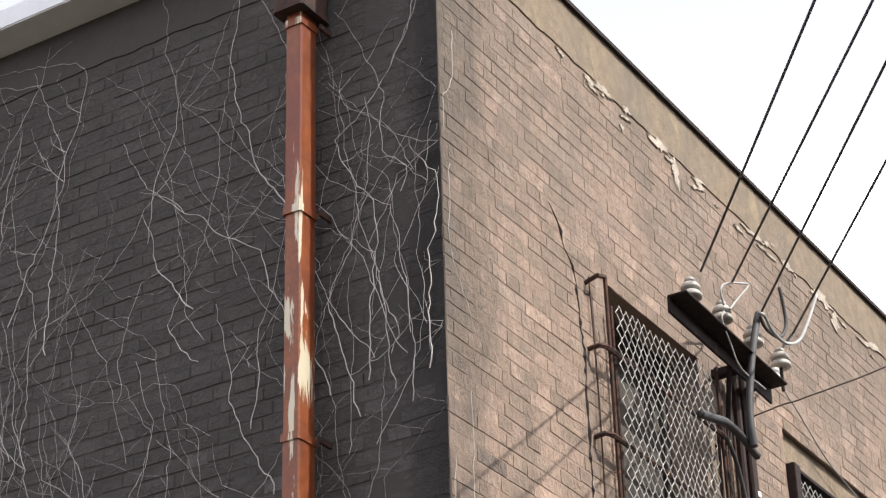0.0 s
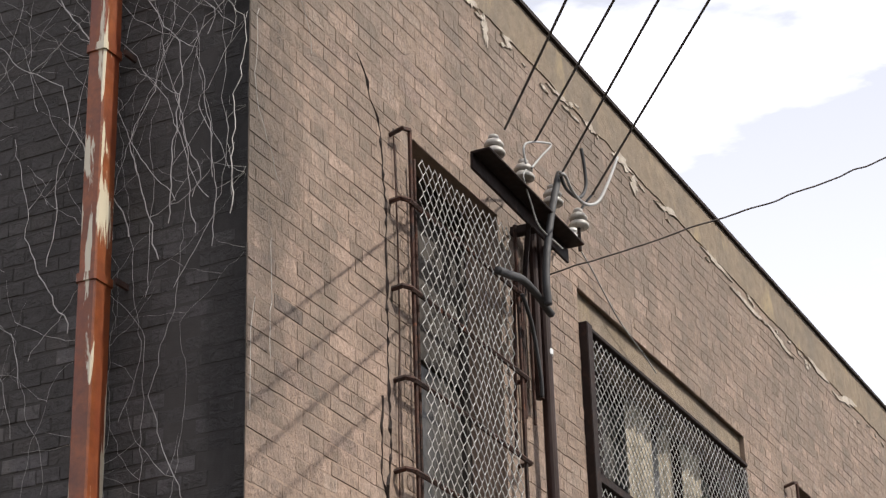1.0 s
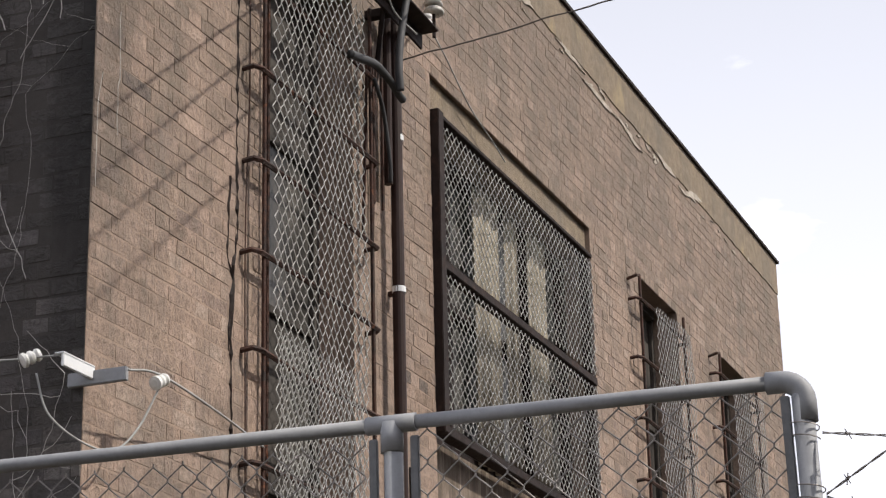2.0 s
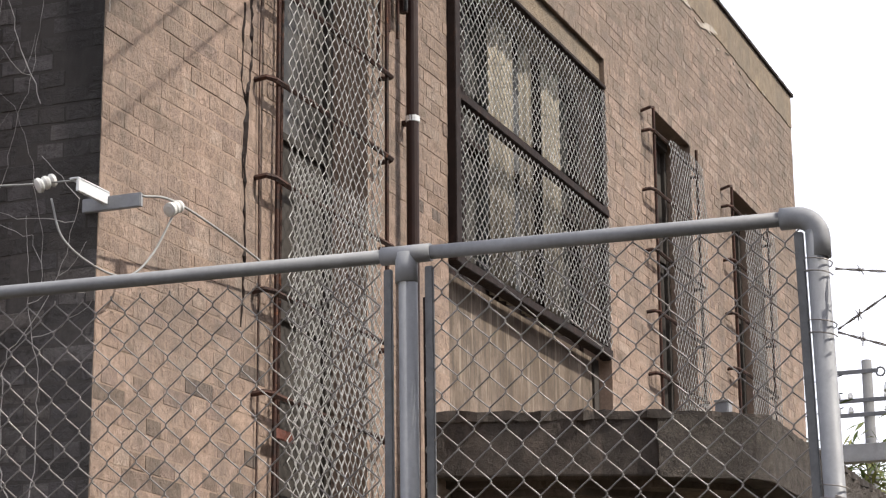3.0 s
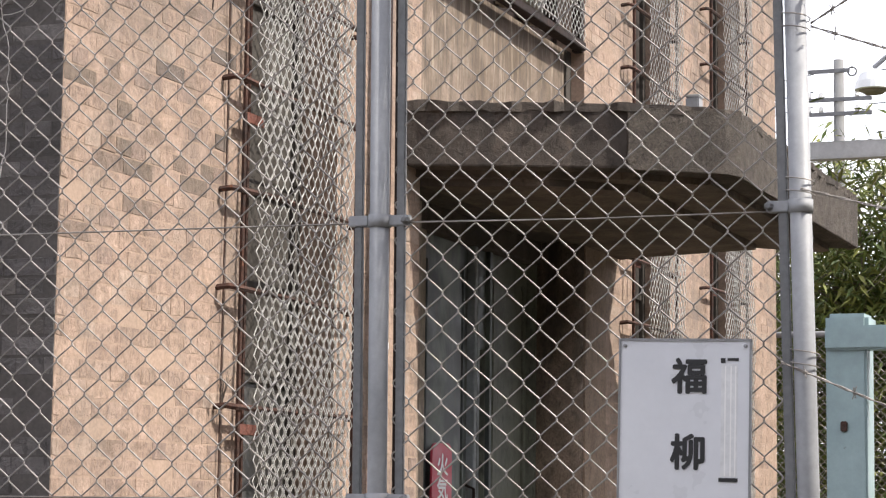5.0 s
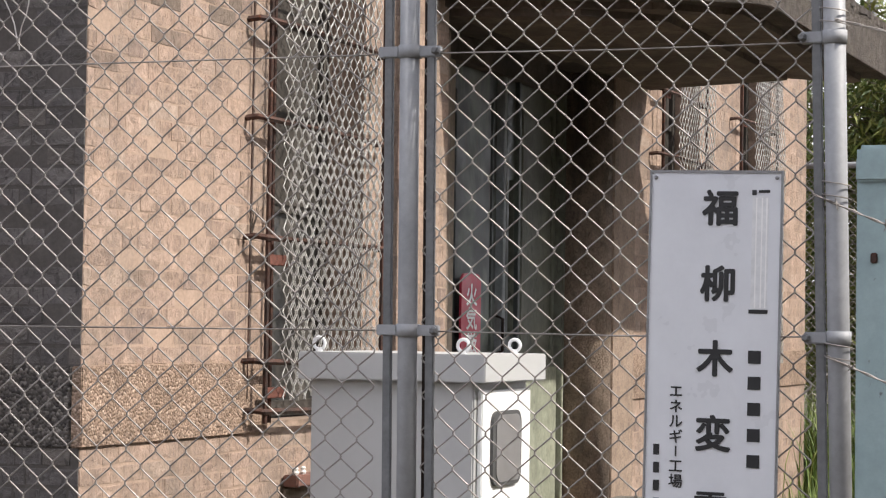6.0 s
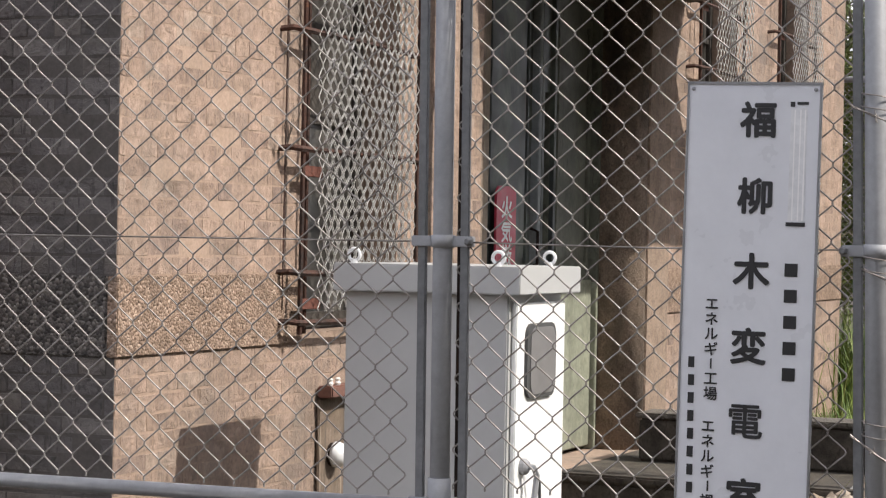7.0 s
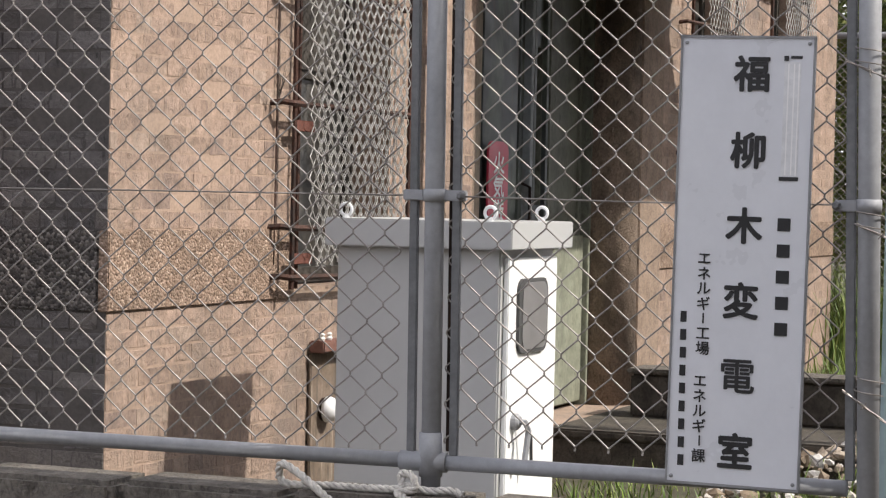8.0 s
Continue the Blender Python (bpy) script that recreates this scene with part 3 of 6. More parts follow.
# render coats, a little proud of the bricks
tagged(part("plinth_band", box(-0.012, -0.013, PLINTH[0], 1.44, 0.03, PLINTH[1], 0.004), render_coat), "pebble-textured render band low on the sunny wall", "trim", kind="structure")
for a, b in ((2.41, 3.41), (6.16, 7.24), (8.19, 9.34), (10.32, LENGTH)):
    tagged(part("plinth_band", box(a, -0.013, PLINTH[0], b, 0.03, PLINTH[1], 0.004), render_coat), "pebble-textured render band low on the sunny wall", "trim", kind="structure")
tagged(part("plinth_band", box(-0.014, 0.031, PLINTH[0], 0.03, SIDE, PLINTH[1], 0.004), render_dark), "sooty pebbled render band on the shaded wall, shade painted in", "trim", kind="structure")


def ragged_band(put, length, material, seed):
    """Roof band whose lower edge has crumbled unevenly."""
    rng = random.Random(seed)
    n = int(length / 0.06)
    V, F = [], []
    for i in range(n + 1):
        u = length * i / n
        z = BAND + 0.018 * noise.noise((u * 3.1, seed, 0)) + rng.uniform(-0.006, 0.006)
        V += [put(u, 0.02, z), put(u, -0.007, z), put(u, -0.009, ROOF - 0.012), put(u, 0.02, ROOF - 0.012)]
    for i in range(n):
        a = i * 4
        for k in range(3):
            F.append((a + k, a + 4 + k, a + 5 + k, a + k + 1))
    return V, F


tagged(part("roof_band", ragged_band(sunny, LENGTH, band_coat, 3), band_coat), "ochre-stained rendered band under the roof edge", "trim", kind="structure")
tagged(part("roof_band", ragged_band(shady, SIDE, mortar_dark, 5), mortar_dark), "sooty rendered band under the roof edge, shade painted in", "trim", kind="structure")
tagged(part("roof_flashing", box(-0.03, -0.03, ROOF - 0.012, LENGTH + 0.03, 0.2, ROOF + 0.012), dark_steel), "thin dark metal flashing along the roof edge", "trim", kind="structure")
tagged(part("eaves_board", box(-0.20, 0.205, ROOF - 0.03, 0.05, SIDE, ROOF + 0.09, 0.006), white_paint), "white painted eaves board over the shaded wall", "trim", kind="structure")

rngb = random.Random(11)
holes = list(OPEN.values())
z_low = PLINTH[0] - 19 * COURSE
sun_bricks = bond(LENGTH, z_low, PLINTH[0], holes, rngb) + bond(LENGTH, PLINTH[1], PLINTH[1] + 86 * COURSE, holes, rngb)
SMOKED = [(0.205, 3.012), (0.30, 3.08), (0.407, 2.948), (0.466, 2.812), (0.34, 2.747), (0.40, 2.685), (0.52, 2.685), (0.918, 2.745), (1.028, 2.73), (1.244, 2.89), (1.10, 2.80), (0.62, 2.60), (0.72, 3.15), (0.15, 2.42), (1.15, 3.3), (3.0, 4.45), (3.15, 4.4), (3.2, 4.55), (3.3, 4.47), (3.05, 4.6), (3.3, 4.33), (0.25, 4.95), (0.32, 4.75)]
smoked = [q for q in sun_bricks if any(q[0] <= x <= q[1] and q[2] - 0.004 <= z <= q[3] + 0.004 for x, z in SMOKED)]
near = [q for q in sun_bricks if q[1] < 1.42 and 1.35 < q[2] < 2.75 and q not in smoked][:274]
nearset = set(near) | set(smoked)
rest = [q for q in sun_bricks if q not in nearset]
tagged(part("brickwork", brick_geo(rest, sunny, rngb), brick_sunny, wall_s), "tan slag bricks in English bond", kind="stuff")
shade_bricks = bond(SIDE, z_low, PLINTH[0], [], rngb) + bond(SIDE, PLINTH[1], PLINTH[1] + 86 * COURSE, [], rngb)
tagged(part("brickwork", brick_geo(shade_bricks, shady, rngb, 0.0024, 0.0044), brick_sooty_shade, wall_w), "slag bricks darkened by soot and painted shade", kind="stuff")

# ---------------------------------------------------------------- ground
def ground_sheet():
    bm = bmesh.new()
    bmesh.ops.create_grid(bm, x_segments=60, y_segments=60, size=1.0)
    for v in bm.verts:
        s = v.co.copy()
        v.co.x = 2 + math.copysign(abs(s.x) ** 2.6, s.x) * 900
        v.co.y = math.copysign(abs(s.y) ** 2.6, s.y) * 900
        v.co.z = 0.02 * noise.noise((v.co.x * 0.8, v.co.y * 0.8, 0)) if abs(v.co.x) < 40 else 0
    return bm


tagged(part("ground", ground_sheet(), soil), "dry earth with patches of weeds round the building", "ground", kind="structure")

# plain unseen walls added behind the camera to block low sky light
tagged(part("sky_blocker_wall", box(-24, -15.4, -0.3, 26, -15, 9.0), dark_concrete), "unseen plain dark wall added behind the camera to block low sky", "wall", kind="structure")
tagged(part("sky_blocker_wall", box(-24.4, -15, -0.3, -24, 8, 7.0), dark_concrete), "unseen plain dark wall added behind the camera to block low sky", "wall", kind="structure")

# ---------------------------------------------------------------- door bay and canopy
canopy = thing("canopy", "weathered concrete canopy with a rounded end over the doorway", "canopy")
OUT = [(3.22, 0.0), (3.62, -1.02), (3.90, -1.43), (4.02, -1.48), (7.22, -1.48), (7.30, -1.42), (6.86, -0.85), (6.70, 0.0)]


def inset(outline, d):
    return [(x + (d if x < 3.95 else (0 if x < 6.6 else -d)), y + (d if y < -1.2 else 0)) for x, y in outline]


fascia = part("fascia", prism(OUT, 3.12, 3.43), concrete, canopy)
part("rough_coat", prism([(3.615, -1.02), (3.60, -1.03), (3.885, -1.448), (4.01, -1.496), (7.225, -1.496), (7.315, -1.425), (7.28, -1.41), (7.21, -1.47), (4.03, -1.47), (3.92, -1.42)], 3.115, 3.425), rough_concrete, canopy, "rough pebbled coat on the canopy front")
fm = fascia.modifiers.new("worn", "BEVEL")
fm.width, fm.segments, fm.limit_method = 0.012, 2, "ANGLE"


def ragged_cap(outline, z0, z1, seed):
    """A thin top course whose edge has crumbled."""
    rng = random.Random(seed)
    ring = []
    for (xa, ya), (xb, yb) in zip(outline, outline[1:]):
        n = max(1, int(math.hypot(xb - xa, yb - ya) / 0.05))
        ln = math.hypot(xb - xa, yb - ya)
        for i in range(n):
            d = rng.choice((0.004, 0.012, 0.022, 0.03)) * rng.uniform(0.6, 1.2)
            ring.append((xa + (xb - xa) * i / n + (yb - ya) / ln * d, ya + (yb - ya) * i / n - (xb - xa) / ln * d))
    ring.append(outline[-1])
    bm = bmesh.new()
    low = [bm.verts.new((x, y, z0 + rng.uniform(-0.014, 0.006))) for x, y in ring]
    top = [bm.verts.new((x, y, z1 + rng.uniform(-0.010, 0.008))) for x, y in ring]
    for i in range(len(ring)):
        k = (i + 1) % len(ring)
        bm.faces.new((low[i], low[k], top[k], top[i]))
    bm.faces.new(top)
    bm.faces.new(list(reversed(low)))
    return bm


part("drip_course", ragged_cap(OUT, 3.405, 3.445, 12), concrete, canopy, "ragged top edge of the canopy")
part("soffit", prism(inset(OUT, 0.14), 3.085, 3.125), soffit_coat, canopy, "shadowed canopy underside")
part("haunch", prism([(3.44, 0.0), (3.62, -0.62), (3.95, -0.98), (6.6, -0.98), (6.9, 0.0)], 3.05, 3.088), soffit_coat, canopy, "stepped underside slab")
jamb_l = part("jamb", prism([(3.42, 0.0), (3.50, 0.02), (3.50, 0.36), (3.42, 0.36)], 0.24, 2.98), jamb_coat, None)
tagged(jamb_l, "brown weathered door post at the bay", "trim", kind="structure")
arc_r = [(6.152 - 0.17 * math.sin(a), -0.004 + 0.17 * (1 - math.cos(a))) for a in [i * math.pi / 20 for i in range(11)]]
jamb_r = part("jamb", prism(arc_r + [(5.982, 0.36), (6.152, 0.36)], 0.24, 3.06), jamb_coat)
jamb_r.data.polygons.foreach_set("use_smooth", [len(q.vertices) == 4 for q in jamb_r.data.polygons])
tagged(jamb_r, "rounded rough-rendered door jamb", "trim", kind="structure")

pier = part("jamb", box(6.155, -0.014, 0.24, 6.60, 0.02, 3.06, 0.006), pier_coat)
tagged(pier, "tan rendered strip beside the doorway, shaded above", "trim", kind="structure")
tagged(part("door_lintel", box(3.425, -0.0025, 3.061, 6.145, 0.30, 3.40), concrete), "dark stained concrete lintel over the doorway", "lintel", kind="structure")
door = thing("double_door", "tall faded grey-green double door, ajar and grimy", "door", at=(0, 0, 0))
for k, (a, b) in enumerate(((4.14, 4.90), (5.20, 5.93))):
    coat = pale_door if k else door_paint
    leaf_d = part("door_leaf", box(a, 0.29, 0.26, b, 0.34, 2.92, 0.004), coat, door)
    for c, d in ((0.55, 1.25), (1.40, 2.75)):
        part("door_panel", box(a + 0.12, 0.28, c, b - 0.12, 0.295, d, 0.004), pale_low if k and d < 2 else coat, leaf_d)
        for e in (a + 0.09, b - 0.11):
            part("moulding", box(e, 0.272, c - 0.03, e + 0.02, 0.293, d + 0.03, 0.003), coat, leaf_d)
    # added board, spreads the painted sunlight over the right leaf's foot
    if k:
        part("sunlit_board", box(a + 0.05, 0.268, 0.27, b - 0.004, 0.2795, 1.27, 0.004), pale_low, leaf_d, "added board with sunlight painted in as pale green")
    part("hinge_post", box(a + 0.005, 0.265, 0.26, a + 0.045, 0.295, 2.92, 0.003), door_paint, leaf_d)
part("meeting_strip", box(4.91, 0.25, 0.26, 4.96, 0.31, 2.92, 0.004), sash_grey, door, "grey strip where the leaves meet")
part("meeting_strip", box(4.985, 0.26, 0.26, 5.03, 0.32, 2.92, 0.004), door_paint, door)
part("lower_filler", box(5.03, 0.29, 0.26, 5.20, 0.335, 1.45, 0.004), door_paint, door)
part("upper_filler", box(5.03, 0.29, 2.35, 5.20, 0.335, 2.92, 0.004), door_paint, door)
part("pull_handle", tubes([([(4.87, 0.28, 1.35), (4.87, 0.23, 1.37), (4.87, 0.23, 1.55), (4.87, 0.28, 1.57)], 0.009)]), dark_steel, door, "dark pull handle")
part("head_frame", box(3.50, 0.22, 2.92, 6.08, 0.35, 3.06, 0.004), concrete, door)
# frames split in height; the lower pieces take the painted sunlight
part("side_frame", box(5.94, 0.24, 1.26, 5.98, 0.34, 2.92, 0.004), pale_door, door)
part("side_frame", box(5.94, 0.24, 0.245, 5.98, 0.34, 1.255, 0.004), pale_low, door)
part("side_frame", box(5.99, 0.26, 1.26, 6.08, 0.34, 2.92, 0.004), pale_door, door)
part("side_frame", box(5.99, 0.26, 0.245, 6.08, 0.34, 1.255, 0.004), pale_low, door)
part("side_frame", box(3.97, 0.24, 0.245, 4.13, 0.34, 2.92, 0.004), frame_wood, door, "ochre weathered door frame")
part("side_panel", box(3.50, 0.28, 0.245, 3.97, 0.33, 2.92, 0.004), door_paint, door)

notice = thing("fire_notice", "narrow red fire notice with white lettering on the door", "notice")


def slab_round(x0, x1, z0, z1, y0, y1):
    r = (x1 - x0) * 0.2
    pts = [(x0, z0), (x1, z0)] + [(x1 - r + r * math.cos(a), z1 - r + r * math.sin(a)) for a in [i * math.pi / 12 for i in range(7)]]
    pts += [(x0 + r - r * math.sin(a), z1 - r + r * math.cos(a)) for a in [i * math.pi / 12 for i in range(7)]]
    bm = bmesh.new()
    f = [bm.verts.new((x, y0, z)) for x, z in pts]
    b = [bm.verts.new((x, y1, z)) for x, z in pts]
    bm.faces.new(f)
    bm.faces.new(list(reversed(b)))
    for i in range(len(f)):
        j = (i + 1) % len(f)
        bm.faces.new((f[i], b[i], b[j], f[j]))
    return bm


part("plate", slab_round(4.21, 4.50, 0.62, 1.79, 0.222, 0.235), red_paint, notice)
part("hanger", box(4.34, 0.23, 1.6, 4.37, 0.285, 1.63), dark_steel, notice)

platform = thing("door_platform", "dark mossy concrete step in front of the doorway", "step")
part("riser", box(4.62, -1.9, -0.05, 7.4, 0.0, 0.19, 0.01), dark_concrete, platform)
part("tread", box(4.60, -1.92, 0.19, 7.42, 0.27, 0.24, 0.012), dark_concrete, platform, "worn dark tread")
kerb = thing("side_kerb", "low dark concrete kerb beside the steps", "kerb")
part("kerb_body", box(5.45, -1.9, 0.24, 5.75, -0.20, 0.49, 0.015), dark_concrete, kerb)
part("kerb_cap", box(5.43, -1.91, 0.49, 5.77, -0.18, 0.52, 0.01), block_concrete, kerb)

# ---------------------------------------------------------------- windows of the sunny wall
def tall_window(name, x0, x1, z0, z1, seed):
    rng = random.Random(seed)
    w = thing(name, "tall narrow steel window, grimy and part boarded", "window", kind="structure")
    d = 0.20
    part("window_frame", box(x0, d - 0.02, z0, x0 + 0.09, d + 0.05, z1, 0.004), sash_grey if seed == 1 else dark_steel, w)
    part("window_frame", box(x1 - 0.06, d - 0.02, z0, x1, d + 0.05, z1, 0.004), board, w)
    for z in (z0, z1 - 0.07):
        part("window_frame", box(x0 + 0.09, d - 0.05, z, x1 - 0.06, d + 0.05, z + 0.07, 0.004), board, w)
    part("mullion", box(x0 + 0.20, d - 0.02, z0 + 0.07, x0 + 0.25, d + 0.04, z1 - 0.07, 0.004), board, w)
    n = 6
    for k in range(n):
        za = z0 + 0.07 + (z1 - z0 - 0.14) * k / n
        zb = z0 + 0.07 + (z1 - z0 - 0.14) * (k + 1) / n
        if k:
            part("glazing_bar", box(x0 + 0.25, d - 0.012, za - 0.02, x1 - 0.06, d + 0.03, za + 0.02, 0.003), board, w)
        part("pane", box(x0 + 0.25, d + 0.008, za, x1 - 0.06, d + 0.016, zb), glass_dark if rng.random() < 0.3 else board, w)
        part("pane", box(x0 + 0.09, d + 0.008, za, x0 + 0.20, d + 0.016, zb), board if rng.random() < 0.6 else glass_dark, w)
    return w


def grille(name, x0, x1, z0, z1, bars, label, seed, off=0.07, mesh_in=0.02, mesh_out=0.24):
    """A rusty window cage: uprights, stand-off bars bent back to the wall, and a torn chain-link sheet hung on it."""
    rng = random.Random(seed)
    g = thing(name, label, "window grille")
    for x in (x0, x1):
        part("upright", tubes([([(x, -off, z0), (x + 0.004, -off - 0.003, (z0 + z1) / 2), (x, -off, z1)], 0.011)]), rust, g)
    part("upright", tubes([([(x0 + 0.10, -off + 0.03, z0), (x0 + 0.10, -off + 0.03, z1 - 0.1)], 0.009)]), rust, g)
    for z in bars:
        a = x0 - 0.07 + rng.uniform(-0.01, 0.01)
        part("cross_bar", tubes([([(a, 0.0, z), (a, -off * 0.8, z + 0.005), (a + 0.03, -off - 0.012, z), (x0 + 0.3, -off - 0.012, z + rng.uniform(-0.01, 0.01)),
                                   (x1 + 0.04, -off - 0.012, z + rng.uniform(-0.012, 0.012)), (x1 + 0.07, -off * 0.8, z), (x1 + 0.07, 0.0, z)], 0.013)], 5), rust, g)
    for z in (1.20, 1.74, 3.02):
        part("rust_plate", box(x0 + 0.03, -off + 0.005, z, x0 + 0.20, -off + 0.013, z + 0.045, 0.003), strap_red, g, "rust-red steel strap")
    part("hook", tubes([([(x0 - 0.07, 0, z1 - 0.04), (x0 - 0.07, -off, z1 - 0.02), (x0, -off, z1)], 0.012)], 5), rust, g)

    def place(u, v, o):
        t = v / (z1 - z0)
        x = x0 + mesh_in + u + 0.018 * noise.noise((v * 2.0, u * 2, seed)) + (0.09 * (1 - t))
        y = -off - 0.028 - 0.02 * noise.noise((v * 1.6, u * 3, seed + 7)) + o
        zz = z0 + 0.10 + v + 0.02 * noise.noise((u * 5, v * 1.3, seed + 3)) + 0.05 * u * t
        return (x, y, zz)
    doubled = lambda u, v, o: place(u + 0.037 + 0.02 * math.sin(v * 1.3 + seed), v, o - 0.012)
    smooth(part("wire_mesh", chain_mesh(doubled, x1 - x0 - mesh_in - mesh_out - 0.10, 3.05, 0.066, 0.086, 0.0019, sides=5), screen_wire, g, "second sheet of wire folded over the lower half"))
    smooth(part("wire_mesh", chain_mesh(place, x1 - x0 - mesh_in - mesh_out, z1 - z0 - 0.24, 0.066, 0.086, 0.0024, sides=5), screen_wire, g, "torn galvanised chain-link sheet"))
    return g


tall_window("window_1", *OPEN["win_a"], 1)
tall_window("window_3", *OPEN["win_c"], 2)
tall_window("window_4", *OPEN["win_d"], 3)
grille("window_grille", 1.30, 2.46, 1.10, 6.20, (5.82, 5.39, 4.96, 4.54, 4.11, 3.62, 3.19, 2.73, 2.33, 1.85, 1.35, 1.15), "rusty steel window cage with torn wire mesh", 1, 0.07, 0.02, 0.12)
REG = [6.0 - 0.42 * k for k in range(12)]
grille("window_grille", 7.02, 8.10, 1.15, 6.18, REG, "rusty window cage with sagging wire mesh", 2, 0.07, 0.26, -0.09)
grille("window_grille", 9.10, 10.24, 1.15, 6.18, REG, "rusty window cage with sagging wire mesh", 3, 0.07, 0.26, -0.09)

tuft = thing("dry_weed", "small tuft of dry twigs caught on the window cage", "weed", at=(1.19, -0.055, 1.865))
rngt = random.Random(9)
for k in range(9):
    a, h = rngt.uniform(-1.0, 0.9), rngt.uniform(0.06, 0.15)
    part("twig", tubes([([(0, 0, 0), (a * h * 0.35, rngt.uniform(-0.02, 0.0), h * 0.6), (a * h * 0.8, rngt.uniform(-0.035, -0.01), h)], [0.0022, 0.0017, 0.0008])], 4), vine_bark_dark, tuft)

# the wide window over the canopy
x0, x1, z0, z1 = OPEN["win_b"]
ZS, ZT = 4.30, 6.03
panel = part("wall_panel", box(x0, 0.10, z0 - 0.01, x1, 0.30, ZS - 0.03), panel_coat)
tagged(panel, "streaked rendered panel under the wide window", "wall panel", kind="structure")
for a, b in ((x0 + 0.002, x0 + 0.16), (x1 - 0.10, x1 - 0.002)):
    part("edge_strip", box(a, 0.085, z0 - 0.009, b, 0.0985, ZS - 0.032, 0.003), board, panel, "dark stained upright strip")
lint = part("lintel", box(x0, 0.03, ZT + 0.02, x1, 0.30, z1 - 0.001, 0.004), band_coat)
tagged(lint, "recessed rendered lintel over the wide window", "lintel", kind="structure")
win2 = thing("window_2", "wide steel window with pale curtained panes", "window", kind="structure")
for a in (x0, x0 + 0.66, x0 + 1.33, x0 + 2.0, x1 - 0.06):
    part("mullion", box(a, 0.18, ZS, a + 0.06, 0.26, ZT, 0.004), dark_steel, win2)
for z in (ZS, (ZS + ZT) / 2 - 0.03, ZT - 0.06):
    part("transom", box(x0 + 0.06, 0.185, z, x1 - 0.06, 0.255, z + 0.06, 0.004), dark_steel, win2)
for k in range(4):
    a = x0 + 0.06 + 0.665 * k
    for z in (ZS + 0.06, (ZS + ZT) / 2 + 0.03):
        part("pane", box(a, 0.235, z, a + 0.60, 0.243, z + 0.75), glass_dark, win2)


def curtain(xa, xb, za, zb, seed):
    V, F = [], []
    n = 48
    for i in range(n + 1):
        u = i / n
        x = xa + (xb - xa) * u
        y = 0.150 + 0.014 * math.sin(u * 17 + seed) + 0.006 * math.sin(u * 41 + 2 * seed)
        V += [(x, y, za), (x + 0.01 * math.sin(seed + u * 9), y + 0.004, zb)]
    for i in range(n):
        F.append((2 * i, 2 * i + 2, 2 * i + 3, 2 * i + 1))
    ob = part("hanging_cloth", (V, F), curtain_cloth)
    so = ob.modifiers.new("cloth", "SOLIDIFY")
    so.thickness = 0.004
    return tagged(smooth(ob), "faded cream cloth hung behind the window screen", "curtain", group="curtains of the wide window")


for k, (a, b) in enumerate(((4.44, 4.80), (4.98, 5.12), (5.36, 5.66))):
    curtain(a, b, ZS + 0.03, ZT - 0.04, k)

screen = thing("window_screen", "dark steel framed wire screen over the wide window", "window screen")
for a, b in ((x0 - 0.005, x0 + 0.07), (x1 - 0.07, x1 - 0.005)):
    part("stile", box(a, -0.05 if a < 4 else 0.0, ZS - 0.04, b, 0.06, ZT + 0.01, 0.004), dark_steel, screen)
for z, h in ((ZS - 0.04, 0.05), (5.165, 0.05), (ZT - 0.015, 0.025)):
    part("rail", box(x0 + 0.07, -0.035, z, x1 - 0.07, 0.04, z + h, 0.004), dark_steel, screen)
for za, zb in ((ZS + 0.015, 5.165), (5.22, ZT - 0.03)):
    smooth(part("wire_mesh", chain_mesh(lambda u, v, o: (x0 + 0.07 + u + 0.004 * noise.noise((u * 3, v * 4, 1)), -0.042 + o + 0.006 * noise.noise((u * 2, v * 2, 5)), za + v),
                                 x1 - x0 - 0.15, zb - za - 0.03, 0.068, 0.068, 0.0025, sides=5), screen_wire, screen))

# ---------------------------------------------------------------- rain pipe on the shaded wall
spout = thing("rain_pipe", "rust-orange square steel rain pipe with peeling cream paint", "downpipe")
YP, XP = 0.630, -0.117
octo = [(XP - 0.058, YP - 0.036), (XP - 0.051, YP - 0.043), (XP + 0.051, YP - 0.043), (XP + 0.058, YP - 0.036),
        (XP + 0.058, YP + 0.036), (XP + 0.051, YP + 0.043), (XP - 0.051, YP + 0.043), (XP - 0.058, YP + 0.036)]
for a, b, s in ((0.1, 2.95, 1.0), (2.95, 3.99, 0.98), (3.99, 5.04, 1.0), (5.04, 6.08, 0.96), (6.08, 7.10, 1.0)):
    part("pipe_length", prism([(XP + (x - XP) * s, YP + (y - YP) * s) for x, y in octo], a, b), spout_rust, spout)
for z in (2.95, 3.99, 5.04, 6.08, 7.03):
    part("collar", prism([(XP + (x - XP) * 1.13, YP + (y - YP) * 1.13) for x, y in octo], z - 0.012, z + 0.024), spout_rust, spout)
    part("wall_strap", box(XP + 0.03, YP - 0.085, z - 0.008, 0.0, YP - 0.072, z + 0.016), rust, spout)
part("rain_head", prism([(XP + (x - XP) * 1.75, YP + (y - YP) * 1.75) for x, y in octo], 7.10, 7.34), rust, spout, "rusty rainwater head")
part("rain_head_rim", prism([(XP + (x - XP) * 1.9, YP + (y - YP) * 1.9) for x, y in octo], 7.085, 7.12), rust, spout)

# ---------------------------------------------------------------- service entry: arm, insulators, conduit
YA, ZA = -0.20, 6.30
arm = thing("crossarm", "dark rusty steel crossarm bracketed to the wall", "crossarm")
